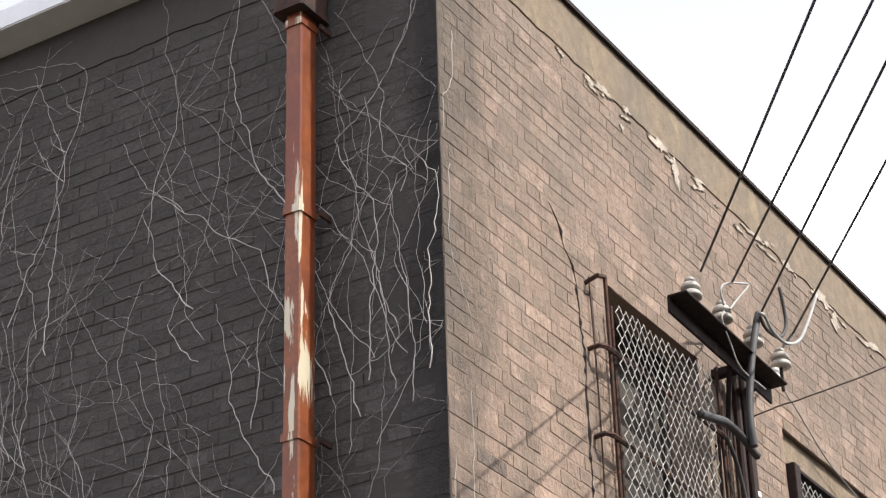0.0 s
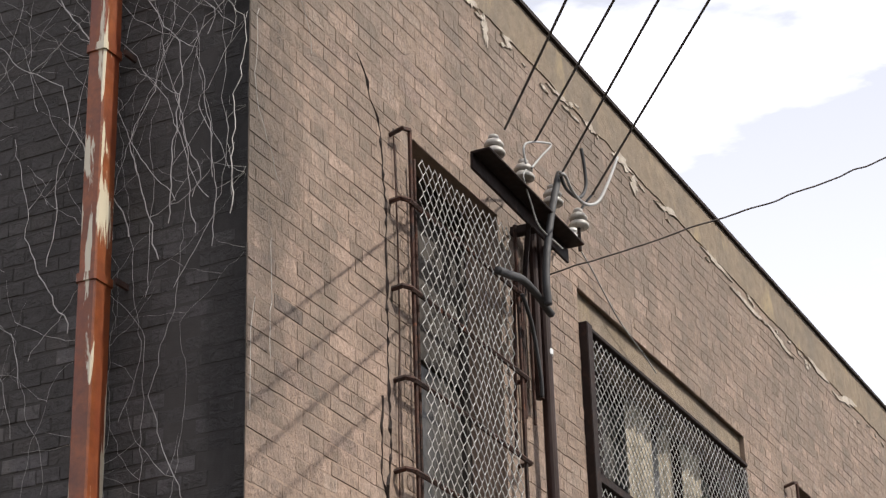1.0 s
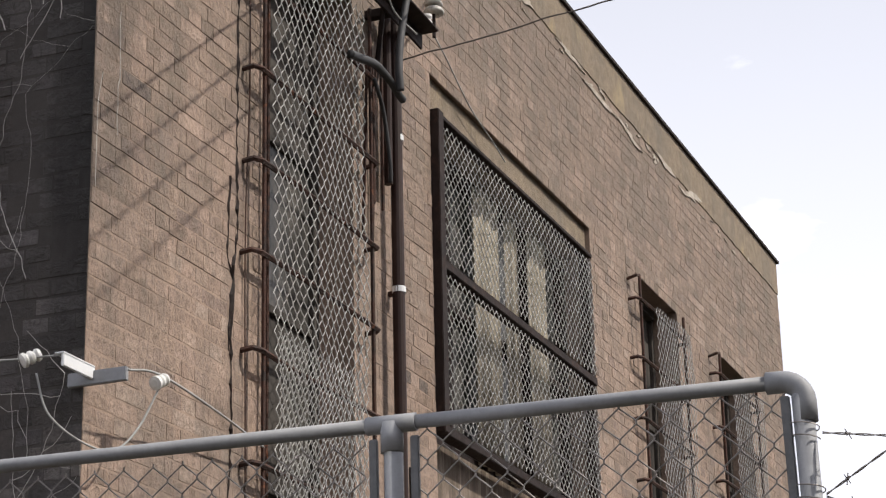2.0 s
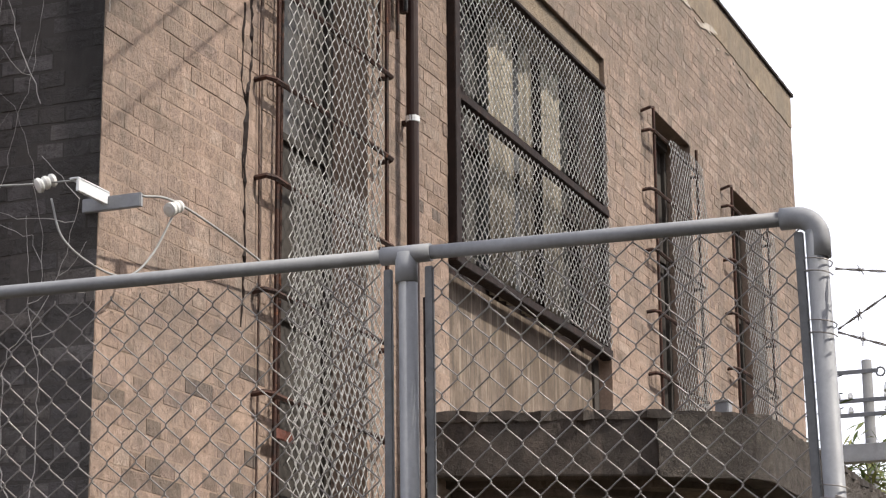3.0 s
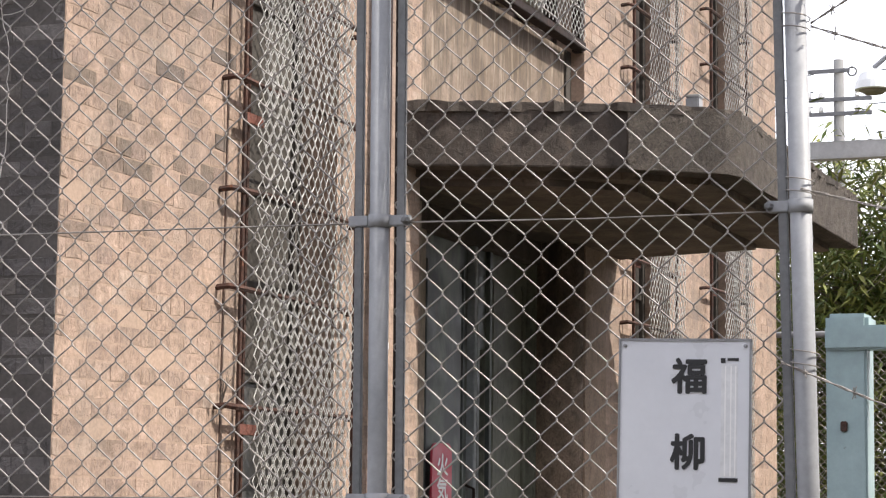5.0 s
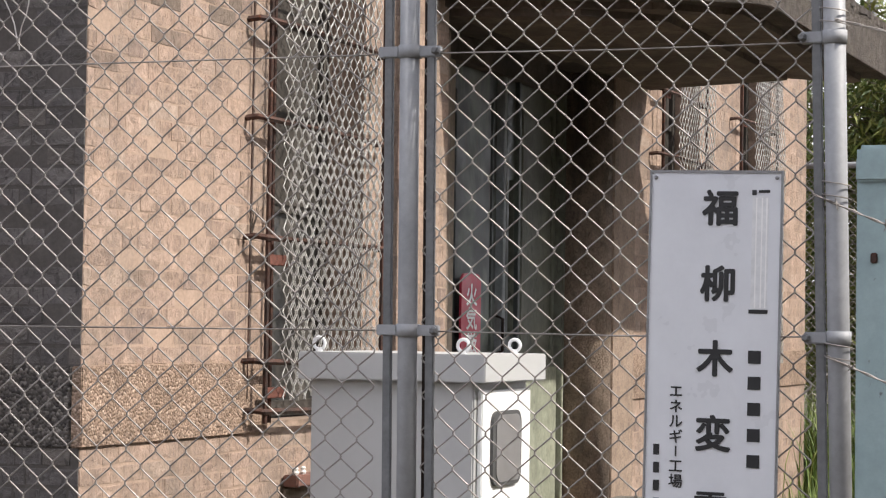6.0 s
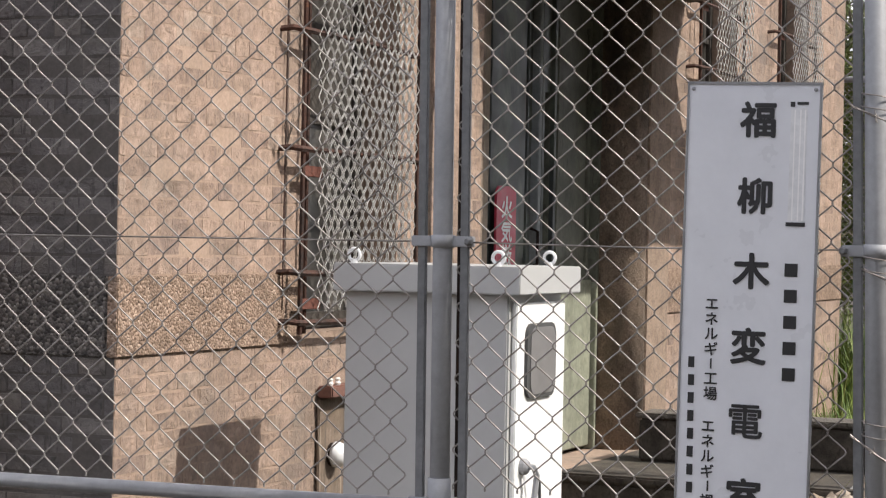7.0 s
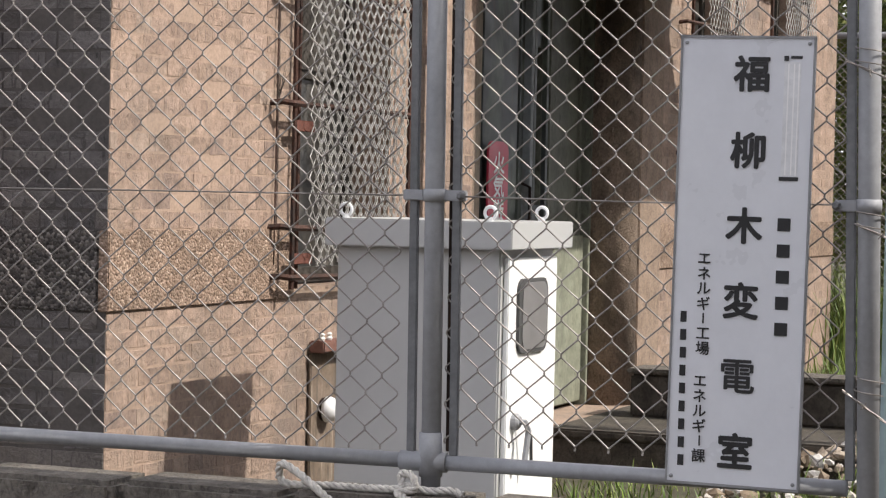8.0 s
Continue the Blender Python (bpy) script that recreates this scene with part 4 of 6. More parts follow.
# an angle bar that has sagged towards its far end
SAG = Matrix.Translation((1.79, YA, ZA)) @ Euler((0, radians(2.0), 0)).to_matrix().to_4x4()
for nm, q in (("flange", (-0.01, -0.055, -0.022, 1.14, 0.05, -0.010)), ("web", (-0.01, 0.036, -0.105, 1.14, 0.05, -0.0225))):
    bar = part(nm, box(*q, 0.003), dark_steel, arm)
    bar.data.transform(SAG)
for x in (2.55, 2.78):
    part("wall_bracket", box(x, YA + 0.051, ZA - 0.10, x + 0.05, 0.0, ZA - 0.055, 0.003), dark_steel, arm)
part("brace", tubes([([(2.45, YA + 0.045, ZA - 0.07), (2.62, -0.03, ZA - 0.42)], 0.014)]), dark_steel, arm)


def insulator(x, drop):
    base = ZA - 0.010 - (x - 1.79) * 0.035
    ob = thing("insulator", "grimy white porcelain pin insulator on the crossarm", "insulator", "insulators on the crossarm", at=(x, YA, base))
    up = Matrix.Translation((0, 0, ZA + 0.058 - drop - base))
    part("pin", lathe([(0.010, 0), (0.010, ZA + 0.10 - drop - base)], 8), dark_steel, ob)
    for nm, prof in (("lower_skirt", [(0.020, 0.03), (0.052, 0.032), (0.056, 0.045), (0.042, 0.065), (0.022, 0.075)]),
                     ("upper_skirt", [(0.022, 0.072), (0.047, 0.078), (0.049, 0.090), (0.036, 0.110), (0.020, 0.118)]),
                     ("crown", [(0.018, 0.115), (0.026, 0.122), (0.026, 0.135), (0.012, 0.145)])):
        smooth(part(nm, lathe(prof, 20, up), porcelain_old, ob))
    return ob


IX = (1.95, 2.30, 2.66, 3.00)
for x, drop in zip(IX, (0.058, 0.035, 0.02, 0.01)):
    insulator(x, drop)
WIRES = (((1.979, -0.25, 6.477), (-0.8106, -0.5803, -0.0781)), ((2.349, -0.25, 6.578), (-0.8025, -0.5904, -0.0856)),
         ((2.674, -0.250, 6.538), (-0.8115, -0.5791, -0.0779)), ((3.097, -0.250, 6.605), (-0.8125, -0.5778, -0.0772)))
for p, w in WIRES:
    pts = [Vector(p) + Vector(w) * i * 0.5 for i in range(33)]
    wob = smooth(part("service_wire", tubes([(pts, 0.0068)], 6), cable_black))
    tagged(wob, "black overhead service wire tied to an insulator", "wire", "overhead service wires")


def cable(name, pts, r, material, label, n=10, category="cable"):
    """A smooth round cable through the points (Catmull-Rom)."""
    P = [Vector(p) for p in pts]
    P = [P[0] * 2 - P[1]] + P + [P[-1] * 2 - P[-2]]
    out = []
    for i in range(1, len(P) - 2):
        for s in range(n):
            t = s / n
            a, b, c, d = P[i - 1:i + 3]
            out.append(0.5 * ((2 * b) + (c - a) * t + (2 * a - 5 * b + 4 * c - d) * t * t + (3 * b - a - 3 * c + d) * t ** 3))
    out.append(P[-2])
    return tagged(smooth(part(name, tubes([(out, r)], 6), material)), label, category)


conduit = thing("conduit", "brown painted steel service conduit clipped to the wall", "conduit")
part("riser_pipe", tubes([([(2.78, -0.075, 0.1), (2.78, -0.075, 3.0), (2.765, -0.075, ZA + 0.02)], 0.031)], 14), conduit_paint, conduit)
part("side_pipe", tubes([([(2.70, -0.06, 5.35), (2.70, -0.06, ZA - 0.04)], 0.022)], 10), conduit_paint, conduit)
for z in (4.82, 5.62, 2.2):
    part("saddle", lathe([(0.0325, -0.016), (0.0345, -0.014), (0.0345, 0.014), (0.0325, 0.016)], 16, Matrix.Translation((2.775, -0.075, z))), white_paint, conduit, "pale pipe saddle")
    part("saddle_lug", box(2.805, -0.085, z - 0.012, 2.835, 0.0, z + 0.012, 0.003), rust, conduit)
cable("drop_cable", [(2.679, -0.240, 6.545), (2.633, -0.240, 6.470), (2.536, -0.240, 6.252), (2.450, -0.240, 5.998), (2.424, -0.240, 5.835), (2.437, -0.240, 5.720)], 0.021, cable_black, "thick black cable hanging from the crossarm")
cable("drop_cable", [(1.935, -0.200, 5.718), (2.064, -0.200, 5.746), (2.231, -0.200, 5.781), (2.397, -0.200, 5.767), (2.516, -0.200, 5.734), (2.564, -0.200, 5.727)], 0.021, cable_black, "thick black cable bent in from the window jamb")
cable("drop_cable", [(2.42, -0.11, ZA - 0.50), (2.55, -0.10, ZA - 0.62), (2.65, -0.09, ZA - 0.85), (2.68, -0.08, ZA - 0.95)], 0.011, cable_black, "thin black cable bent to the conduit")
cable("jumper_wire", [(2.194, -0.260, 6.381), (2.176, -0.260, 6.460), (2.258, -0.260, 6.530), (2.500, -0.260, 6.635), (2.520, -0.260, 6.624), (2.394, -0.260, 6.512), (2.263, -0.260, 6.387)], 0.006, cable_grey, "grey jumper wire looped at an insulator")
cable("jumper_wire", [(2.925, -0.270, 6.797), (2.956, -0.270, 6.691), (2.956, -0.270, 6.581), (2.851, -0.270, 6.476), (2.685, -0.270, 6.453), (2.619, -0.270, 6.498)], 0.010, cable_black, "black jumper wire looped between insulators")
cable("jumper_wire", [(2.581, -0.280, 6.498), (2.655, -0.280, 6.512), (2.737, -0.280, 6.463), (2.900, -0.280, 6.459), (3.089, -0.280, 6.550), (3.249, -0.280, 6.723), (3.435, -0.280, 6.971)], 0.009, cable_grey, "grey jumper wire looped between insulators")
cable("drop_wire", [(2.238, -0.240, 6.374), (2.204, -0.240, 6.313), (2.281, -0.240, 6.210), (2.381, -0.240, 6.118), (2.661, -0.240, 6.115)], 0.0045, cable_grey, "thin grey wire hanging from an insulator")
cable("drop_wire", [(3.328, -0.030, 6.522), (3.423, -0.030, 6.472), (3.596, -0.030, 6.406), (3.824, -0.030, 6.299), (3.997, -0.030, 6.233), (4.330, -0.030, 6.163), (4.500, -0.030, 6.117)], 0.0045, cable_grey, "thin grey wire straggling down the wall")
spool_s = thing("spool_insulator", "small white porcelain spool at the crossarm end", "insulator", at=(2.903, -0.200, 6.306))
part("spool", lathe([(0.012, -0.03), (0.026, -0.026), (0.028, -0.012), (0.018, 0.0), (0.028, 0.012), (0.026, 0.026), (0.012, 0.03)], 16), porcelain, spool_s)
small_rods = thing("bent_rods", "two bent rusty rods on the window jamb", "rod")
for x in (2.47, 2.58):
    part("rod", tubes([([(x, -0.02, 5.0), (x, -0.05, 5.95), (x + 0.03, -0.05, 5.98), (x + 0.07, -0.05, 5.95), (x + 0.07, -0.05, 5.2)], 0.009)]), rust, small_rods)
rngm = random.Random(44)
MW = [Vector((2.84, -0.08, 6.075)), Vector((3.38, -1.16, 6.47)), Vector((3.95, -2.16, 6.94)), Vector((5.2, -4.3, 8.0))]
kinked = [a.lerp(b, i / n) + Vector((0, 0, rngm.uniform(-0.0055, 0.0055))) for a, b, n in zip(MW, MW[1:], (16, 16, 36)) for i in range(n)] + [MW[-1]]
cable("tie_wire", [(3.097, -0.25, 6.605), (3.05, -0.235, 6.55), (3.012, -0.215, 6.49), (3.0, -0.20, 6.44)], 0.0068, cable_black, "black wire end bound to an insulator")
cable("messenger_wire", kinked, 0.0045, vine_bark_dark, "thin kinked dark wire running off from the wall", 3)

# ---------------------------------------------------------------- bracket and telephone wire at the corner
bracket = thing("corner_bracket", "white and grey steel bracket bolted to the building corner", "bracket")
ZB = 3.665
part("arm", box(-0.235, -0.058, ZB - 0.008, -0.02, -0.046, ZB + 0.038, 0.003), white_paint, bracket)
part("arm_flange", box(-0.235, -0.058, ZB + 0.038, -0.02, -0.018, ZB + 0.045, 0.002), white_paint, bracket)
part("plate", box(-0.034, -0.192, ZB - 0.026, -0.012, 0.05, ZB + 0.026, 0.003), galv, bracket, "grey mounting plate")
part("bolt", lathe([(0.010, 0), (0.010, 0.012)], 6, Matrix.Translation((-0.034, -0.03, ZB + 0.01)) @ Euler((0, radians(-90), 0)).to_matrix().to_4x4()), galv_dark, bracket)


def spool(x, y, z, lean):
    ob = thing("spool_insulator", "glossy white porcelain spool insulator on a wire", "insulator", "spool insulators", at=(x, y, z))
    ob.rotation_euler = (radians(lean), radians(62), radians(-30))
    ob.scale = (0.74, 0.74, 0.74)
    part("spool", lathe([(0.018, -0.05), (0.036, -0.045), (0.038, -0.03), (0.026, -0.018), (0.034, -0.006), (0.034, 0.008), (0.024, 0.02), (0.034, 0.032), (0.030, 0.048), (0.014, 0.052)], 18), porcelain, ob)
    return ob


spool(-0.24, 0.075, 3.70, 10)
spool(0.20, -0.20, 3.69, -20)
cable("bracket_wire", [(-0.9, 1.5, 3.62), (-0.30, 0.22, 3.69), (-0.24, 0.075, 3.70), (-0.225, -0.04, 3.70)], 0.004, cable_grey, "thin grey wire to the corner bracket")
cable("bracket_wire", [(-0.02, -0.19, 3.68), (0.20, -0.20, 3.715), (0.75, -0.14, 3.72), (1.29, -0.08, 3.70)], 0.005, cable_grey, "grey wire from the bracket to the window cage")
cable("bracket_wire", [(-0.24, 0.05, 3.64), (-0.20, 0.02, 3.50), (-0.10, -0.06, 3.41), (0.02, -0.12, 3.40), (0.12, -0.16, 3.50), (0.20, -0.20, 3.67)], 0.0045, cable_grey, "slack grey wire hanging between two insulators")
rngc = random.Random(31)


def fissure(path, r):
    """A jagged open joint running down the brickwork."""
    pts, rad = [], []
    for (xa, ya, za), (xb, yb, zb) in zip(path, path[1:]):
        n = max(2, int(abs(za - zb) / 0.03))
        for i in range(n):
            t = i / n
            pts.append((xa + (xb - xa) * t + rngc.uniform(-0.007, 0.007), -0.0035, za + (zb - za) * t))
            rad.append(r * rngc.choice((0.5, 0.8, 1.3, 2.0, 2.6)))
    return tubes([(pts, rad)], 4)


part("crack", fissure([(0.926, -0.004, 6.434), (0.995, -0.004, 6.365), (1.046, -0.004, 6.259), (1.115, -0.004, 6.191), (1.148, -0.004, 6.048), (1.155, -0.004, 5.922), (1.182, -0.004, 5.765), (1.171, -0.004, 5.593), (1.17, -0.004, 5.4), (1.175, -0.004, 5.24), (1.172, -0.004, 5.027), (1.175, -0.004, 4.82), (1.189, -0.004, 4.62), (1.152, -0.004, 4.458), (1.135, -0.004, 4.1), (1.15, -0.004, 3.75), (1.128, -0.004, 3.42)], 0.0042), dark_steel, wall_s, "dark jagged crack in the brickwork")
part("crack", fissure([(1.11, -0.004, 4.85), (1.106, -0.004, 4.658), (1.09, -0.004, 4.503), (1.145, -0.004, 4.395), (1.12, -0.004, 4.215), (1.115, -0.004, 4.042)], 0.0034), dark_steel, wall_s, "dark jagged crack in the brickwork")
cable("old_wire", [(1.25, -0.012, 6.2), (1.26, -0.02, 5.4), (1.24, -0.014, 4.6), (1.26, -0.014, 3.3), (1.25, -0.014, 1.2)], 0.0035, rust, "thin rusty wire hanging down the brickwork", 14)

# ---------------------------------------------------------------- the fence
HD = radians(-87)
FU = Vector((math.cos(HD), math.sin(HD), 0))
FN = Vector((-math.sin(HD), math.cos(HD), 0)) * -1
if FN.x > 0:
    FN = -FN
FO = Vector((-2.484, -2.263, 0))


def on_fence(s, z, out=0.0):
    return tuple(FO + FU * s + FN * out + Vector((0, 0, z)))


def pipe(name, a, b, r, parent, material=None, label="", sides=18):
    return smooth_part(name, tubes([([a, b], r)], sides), material or galv, parent, label)


def smooth_part(name, geo, material, parent, label=""):
    ob = part(name, geo, material, parent, label)
    me = ob.data
    me.polygons.foreach_set("use_smooth", [len(p.vertices) == 4 for p in me.polygons])
    return ob


R, ZT0, ZB0 = 0.0215, 2.663, 0.950
fence = thing("chain_link_fence", "galvanised pipe and chain-link fence on a low wall", "fence")
S_L, S_M, S_R = -2.40, 0.0, 0.880


def corner_s(z):
    """Where the leaning corner post stands at height z."""
    return 0.869 - 0.021 * (z - 2.4)



for s, top in ((S_L, ZT0), (S_M, ZT0 - 0.02), (S_R, ZT0 - 0.03)):
    foot, head = (corner_s(0.55), corner_s(top)) if s > 0.5 else (s + 0.018, s + 0.003) if s > -1 else (s, s)
    pipe("post", on_fence(foot, 0.55), on_fence(head, top), R if s else 0.0203, fence)
SR_TOP = corner_s(ZT0)
pipe("top_rail", on_fence(S_L, ZT0), on_fence(S_M - 0.03, ZT0), 0.0152, fence)
pipe("top_rail", on_fence(S_M + 0.03, ZT0), on_fence(SR_TOP - 0.05, ZT0), 0.0152, fence)
pipe("bottom_rail", on_fence(S_L, ZB0), on_fence(S_M - 0.03, ZB0), 0.0158, fence)
pipe("bottom_rail", on_fence(S_M + 0.03, ZB0), on_fence(S_R - 0.02, ZB0), 0.0158, fence)
# fittings: tee at the middle post, elbow at the corner post
smooth_part("tee_fitting", tubes([([on_fence(S_M - 0.055, ZT0), on_fence(S_M + 0.055, ZT0)], 0.0195)], 18), galv, fence)
smooth_part("tee_fitting", tubes([([on_fence(S_M, ZT0 - 0.062), on_fence(S_M, ZT0 + 0.002)], 0.0242)], 18), galv, fence)
smooth_part("tee_fitting", tubes([([on_fence(S_M - 0.05, ZB0), on_fence(S_M + 0.05, ZB0)], 0.0205)], 18), galv, fence)
smooth_part("tee_fitting", tubes([([on_fence(S_M + 0.015, ZB0 - 0.03), on_fence(S_M + 0.014, ZB0 + 0.06)], 0.0242)], 18), galv, fence)
SE = corner_s(ZT0 - 0.04) + 0.006
arc = [on_fence(SE - 0.075, ZT0), on_fence(SE - 0.045, ZT0)] + [on_fence(SE - 0.045 + 0.045 * math.sin(a), ZT0 - 0.045 + 0.045 * math.cos(a)) for a in [i * math.pi / 12 for i in range(1, 7)]] + [on_fence(SE, ZT0 - 0.085)]
smooth_part("elbow_fitting", tubes([(arc, 0.0226)], 18), galv, fence)
for s, z in ((S_M + 0.008, 2.064), (S_M + 0.012, 1.493), (corner_s(2.069), 2.069), (corner_s(1.49), 1.49)):
    smooth_part("clamp", tubes([([on_fence(s, z - 0.013), on_fence(s, z + 0.013)], 0.0245)], 18), galv, fence)
    for sg in (-1, 1):
        if s > 0.5 and sg > 0:
            continue
        a, b = Vector(on_fence(s + sg * 0.02, z - 0.011, -0.012)), Vector(on_fence(s + sg * 0.066, z + 0.011, 0.010))
        part("clamp_lug", box(a.x, a.y, a.z, b.x, b.y, b.z, 0.002), galv, fence)
    part("bolt", lathe([(0.008, -0.006), (0.009, 0.0), (0.009, 0.006), (0.005, 0.012)], 6, Matrix.Translation(on_fence(s + (0.060 if s < 0.5 else -0.060), z, 0.012)) @ Euler((0, radians(-90), 0)).to_matrix().to_4x4()), galv_dark, fence)
for s in (S_L + 0.05, S_M - 0.045, S_M + 0.047, S_R - 0.034):
    a, b = on_fence(s - 0.009, ZB0 + 0.015, -0.006), on_fence(s + 0.009, ZT0 - 0.03, 0.006)
    bar = part("tension_bar", box(a[0], a[1], a[2], b[0], b[1], b[2], 0.002), galv_dark, fence, "flat grey tension bar")
    if s > 0.5:
        # this bar follows the leaning corner post
        for v in bar.data.vertices:
            v.co += FU * (corner_s(v.co.z) - S_R)
    if abs(s) < 0.1:
        # bars follow the leaning middle post
        for v in bar.data.vertices:
            v.co += FU * (0.004 + 0.013 * (b[2] - v.co.z) / (b[2] - a[2]))
for s, q in ((S_M, 0.028),):
    a, b = on_fence(s + q - 0.004, ZB0 + 0.02, -0.030), on_fence(s + q + 0.008, ZT0 - 0.09, -0.024)
    strip = part("backing_strip", box(a[0], a[1], a[2], b[0], b[1], b[2]), dark_steel, fence, "dark flat strip behind the post")
    for v in strip.data.vertices:
        v.co += FU * (0.004 + 0.010 * (b[2] - v.co.z) / (b[2] - a[2]))
for z in (2.06, 1.492):
    smooth_part("line_wire", tubes([([on_fence(S_L, z + 0.01, 0.004), on_fence(-1.2, z - 0.004, 0.004), on_fence(S_M, z, 0.004)], 0.0018), ([on_fence(S_M + 0.03, z, 0.004), on_fence(0.45, z - 0.004, 0.004), on_fence(S_R, z, 0.004)], 0.0018)], 5), galv_wire, fence)


def fence_mesh(sa, sb, za, w, seed):
    h = 0.0735
    return chain_mesh(lambda u, v, o: on_fence(sa + u + 0.003 * noise.noise((u * 4, v * 4, seed)), za + v + 0.003 * noise.noise((u * 5, v * 5, seed + 9)), o + 0.004 * noise.noise((u * 2, v * 2, seed + 4))),
                      sb - sa, ZT0 - 0.012 - za, w, h, 0.00175, sides=6)


smooth(part("chain_link", fence_mesh(-2.3441, S_M - 0.03, 0.9735, 0.07025, 1), galv_wire, fence, "diamond chain-link wire"))
smooth(part("chain_link", fence_mesh(0.0434, S_R - 0.03, 0.9934, 0.069, 2), galv_wire, fence, "diamond chain-link wire"))

low_wall = thing("block_wall", "low weathered concrete block wall under the fence", "low wall")
s = -2.6
rngw = random.Random(4)
while s < 1.0:
    a, b = Vector(on_fence(s + 0.004, -0.1, 0.085)), Vector(on_fence(min(s + 0.386, 1.02), 0.882 + rngw.uniform(-0.006, 0.004), -0.075))
    part("block", box(a.x, a.y, a.z, b.x, b.y, b.z, 0.012), block_concrete, low_wall)
    s += 0.39

# ---------------------------------------------------------------- sign on the fence
SIGN_S, SIGN_Z = (0.517, 0.779), (0.942, 1.812)
sign = thing("sign_board", "white enamel sign board wired upright to the fence", "sign")
sx = (Vector(on_fence(SIGN_S[1], 0)) - Vector(on_fence(SIGN_S[0], 0))).normalized()
SM = Matrix((( *sx, 0), (0, 0, 1, 0), (*FN, 0), (0, 0, 0, 1))).transposed()
SM.translation = Vector(on_fence(sum(SIGN_S) / 2, sum(SIGN_Z) / 2, 0.026))
sign.matrix_world = SM @ pose(0, 0, 0, 0, 0, -0.8)
SW, SH = SIGN_S[1] - SIGN_S[0], SIGN_Z[1] - SIGN_Z[0]
part("panel", box(-SW / 2, -SH / 2, -0.004, SW / 2, SH / 2, 0.004, 0.003), sign_paint, sign)
for x in (-SW / 2, SW / 2 - 0.004):
    part("rim", box(x, -SH / 2, -0.006, x + 0.004, SH / 2, 0.0065), sign_rim, sign)
for y in (-SH / 2, SH / 2 - 0.005):
    part("rim", box(-SW / 2, y, -0.0058, SW / 2, y + 0.005, 0.0063), sign_rim, sign)
for x, y in ((-SW / 2 + 0.012, SH / 2 - 0.014), (SW / 2 - 0.012, SH / 2 - 0.014), (SW / 2 - 0.012, -SH / 2 + 0.014), (-SW / 2 + 0.012, -SH / 2 + 0.014)):
    part("screw", lathe([(0.004, 0.004), (0.004, 0.0065), (0.002, 0.0075)], 8, Matrix.Translation((x, y, 0))), sign_rim, sign)


def letter(text, x, y, size, material, parent, name="letter", z=0.0052, bold=0.0, m=None, sx=1.0):
    """One character as a mesh; bold: strokes thickened by shifted copies."""
    cu = bpy.data.curves.new(name, "FONT")
    cu.body = text
    cu.size = size
    cu.resolution_u = 3
    tmp = new(name, cu)
    me = bpy.data.meshes.new_from_object(tmp.evaluated_get(bpy.context.evaluated_depsgraph_get()))
    bpy.data.objects.remove(tmp)
    co = np.array([v.co[:] for v in me.vertices])
    c = (co.max(0) + co.min(0)) / 2
    co = (co - c) * (sx, 1, 1)
    faces = [tuple(q.vertices) for q in me.polygons]
    V, F = [], []
    shifts = [(0, 0)] + [(bold * math.cos(a * math.pi / 4), bold * math.sin(a * math.pi / 4)) for a in range(8)] if bold else [(0, 0)]
    for k, (dx, dy) in enumerate(shifts):
        n = len(V)
        V += [(px + dx + x, py + dy + y, z + 0.00008 * k) for px, py, _ in co]
        F += [tuple(i + n for i in f) for f in faces]
    if m:
        V = [tuple(m @ Vector(v)) for v in V]
    ob = part(name, (V, F), material, parent)
    return ob


def row_y(py):
    return SH / 2 - (py - 66.5) / 799 * SH


def col_x(px, py):
    return (px - (1327 - (py - 68) * 0.0335)) / 231 * SW


for ch, px, py in (("福", 1333, 133), ("柳", 1327, 268), ("木", 1321, 401), ("変", 1316, 534), ("電", 1311, 668), ("室", 1307, 800)):
    letter(ch, col_x(px, py), row_y(py), 0.072, sign_ink, sign, bold=0.0012 if ch == "電" else 0.0022)
for k, ch in enumerate("エネルギー工場"):
    py = 462 + k * 26.6
    if ch == "ー":
        part("letter", box(col_x(1251, py) - 0.0015, row_y(py) - 0.010, 0.0045, col_x(1251, py) + 0.0015, row_y(py) + 0.010, 0.0054), sign_ink, sign)
    else:
        letter(ch, col_x(1253 - k * 0.5, py), row_y(py), 0.028, sign_ink, sign, bold=0.0005)
for k, ch in enumerate("エネルギー課"):
    py = 680 + k * 26.6
    if ch == "ー":
        part("letter", box(col_x(1245, py) - 0.0015, row_y(py) - 0.010, 0.0045, col_x(1245, py) + 0.0015, row_y(py) + 0.010, 0.0054), sign_ink, sign)
    else:
        letter(ch, col_x(1246 - k * 0.5, py), row_y(py), 0.028, sign_ink, sign, bold=0.0005)
# covered writing: plain bars
for k in range(5):
    py = 397 + k * 46
    x, y = col_x(1389 - k * 1.2, py), row_y(py)
    part("bar", box(x - 0.0125, y - 0.0125, 0.0045, x + 0.0125, y + 0.0125, 0.0054), sign_ink, sign)
for k in range(9):
    py = 567 + k * 32
    x, y = col_x(1217 - k * 0.6, py), row_y(py)
    part("bar", box(x - 0.006, y - 0.0105, 0.0045, x + 0.006, y + 0.0105, 0.0054), sign_ink, sign)
xa = col_x(1400, 210)
part("erased_strip", box(xa - 0.016, row_y(312), 0.0042, xa + 0.016, row_y(112), 0.0048), patch_grey, sign, "whitish strip of removed lettering")
for dx in (-0.009, 0.002, 0.011):
    part("tape_edge", box(xa + dx, row_y(310), 0.0048, xa + dx + 0.0025, row_y(115), 0.0051), white_ink, sign)
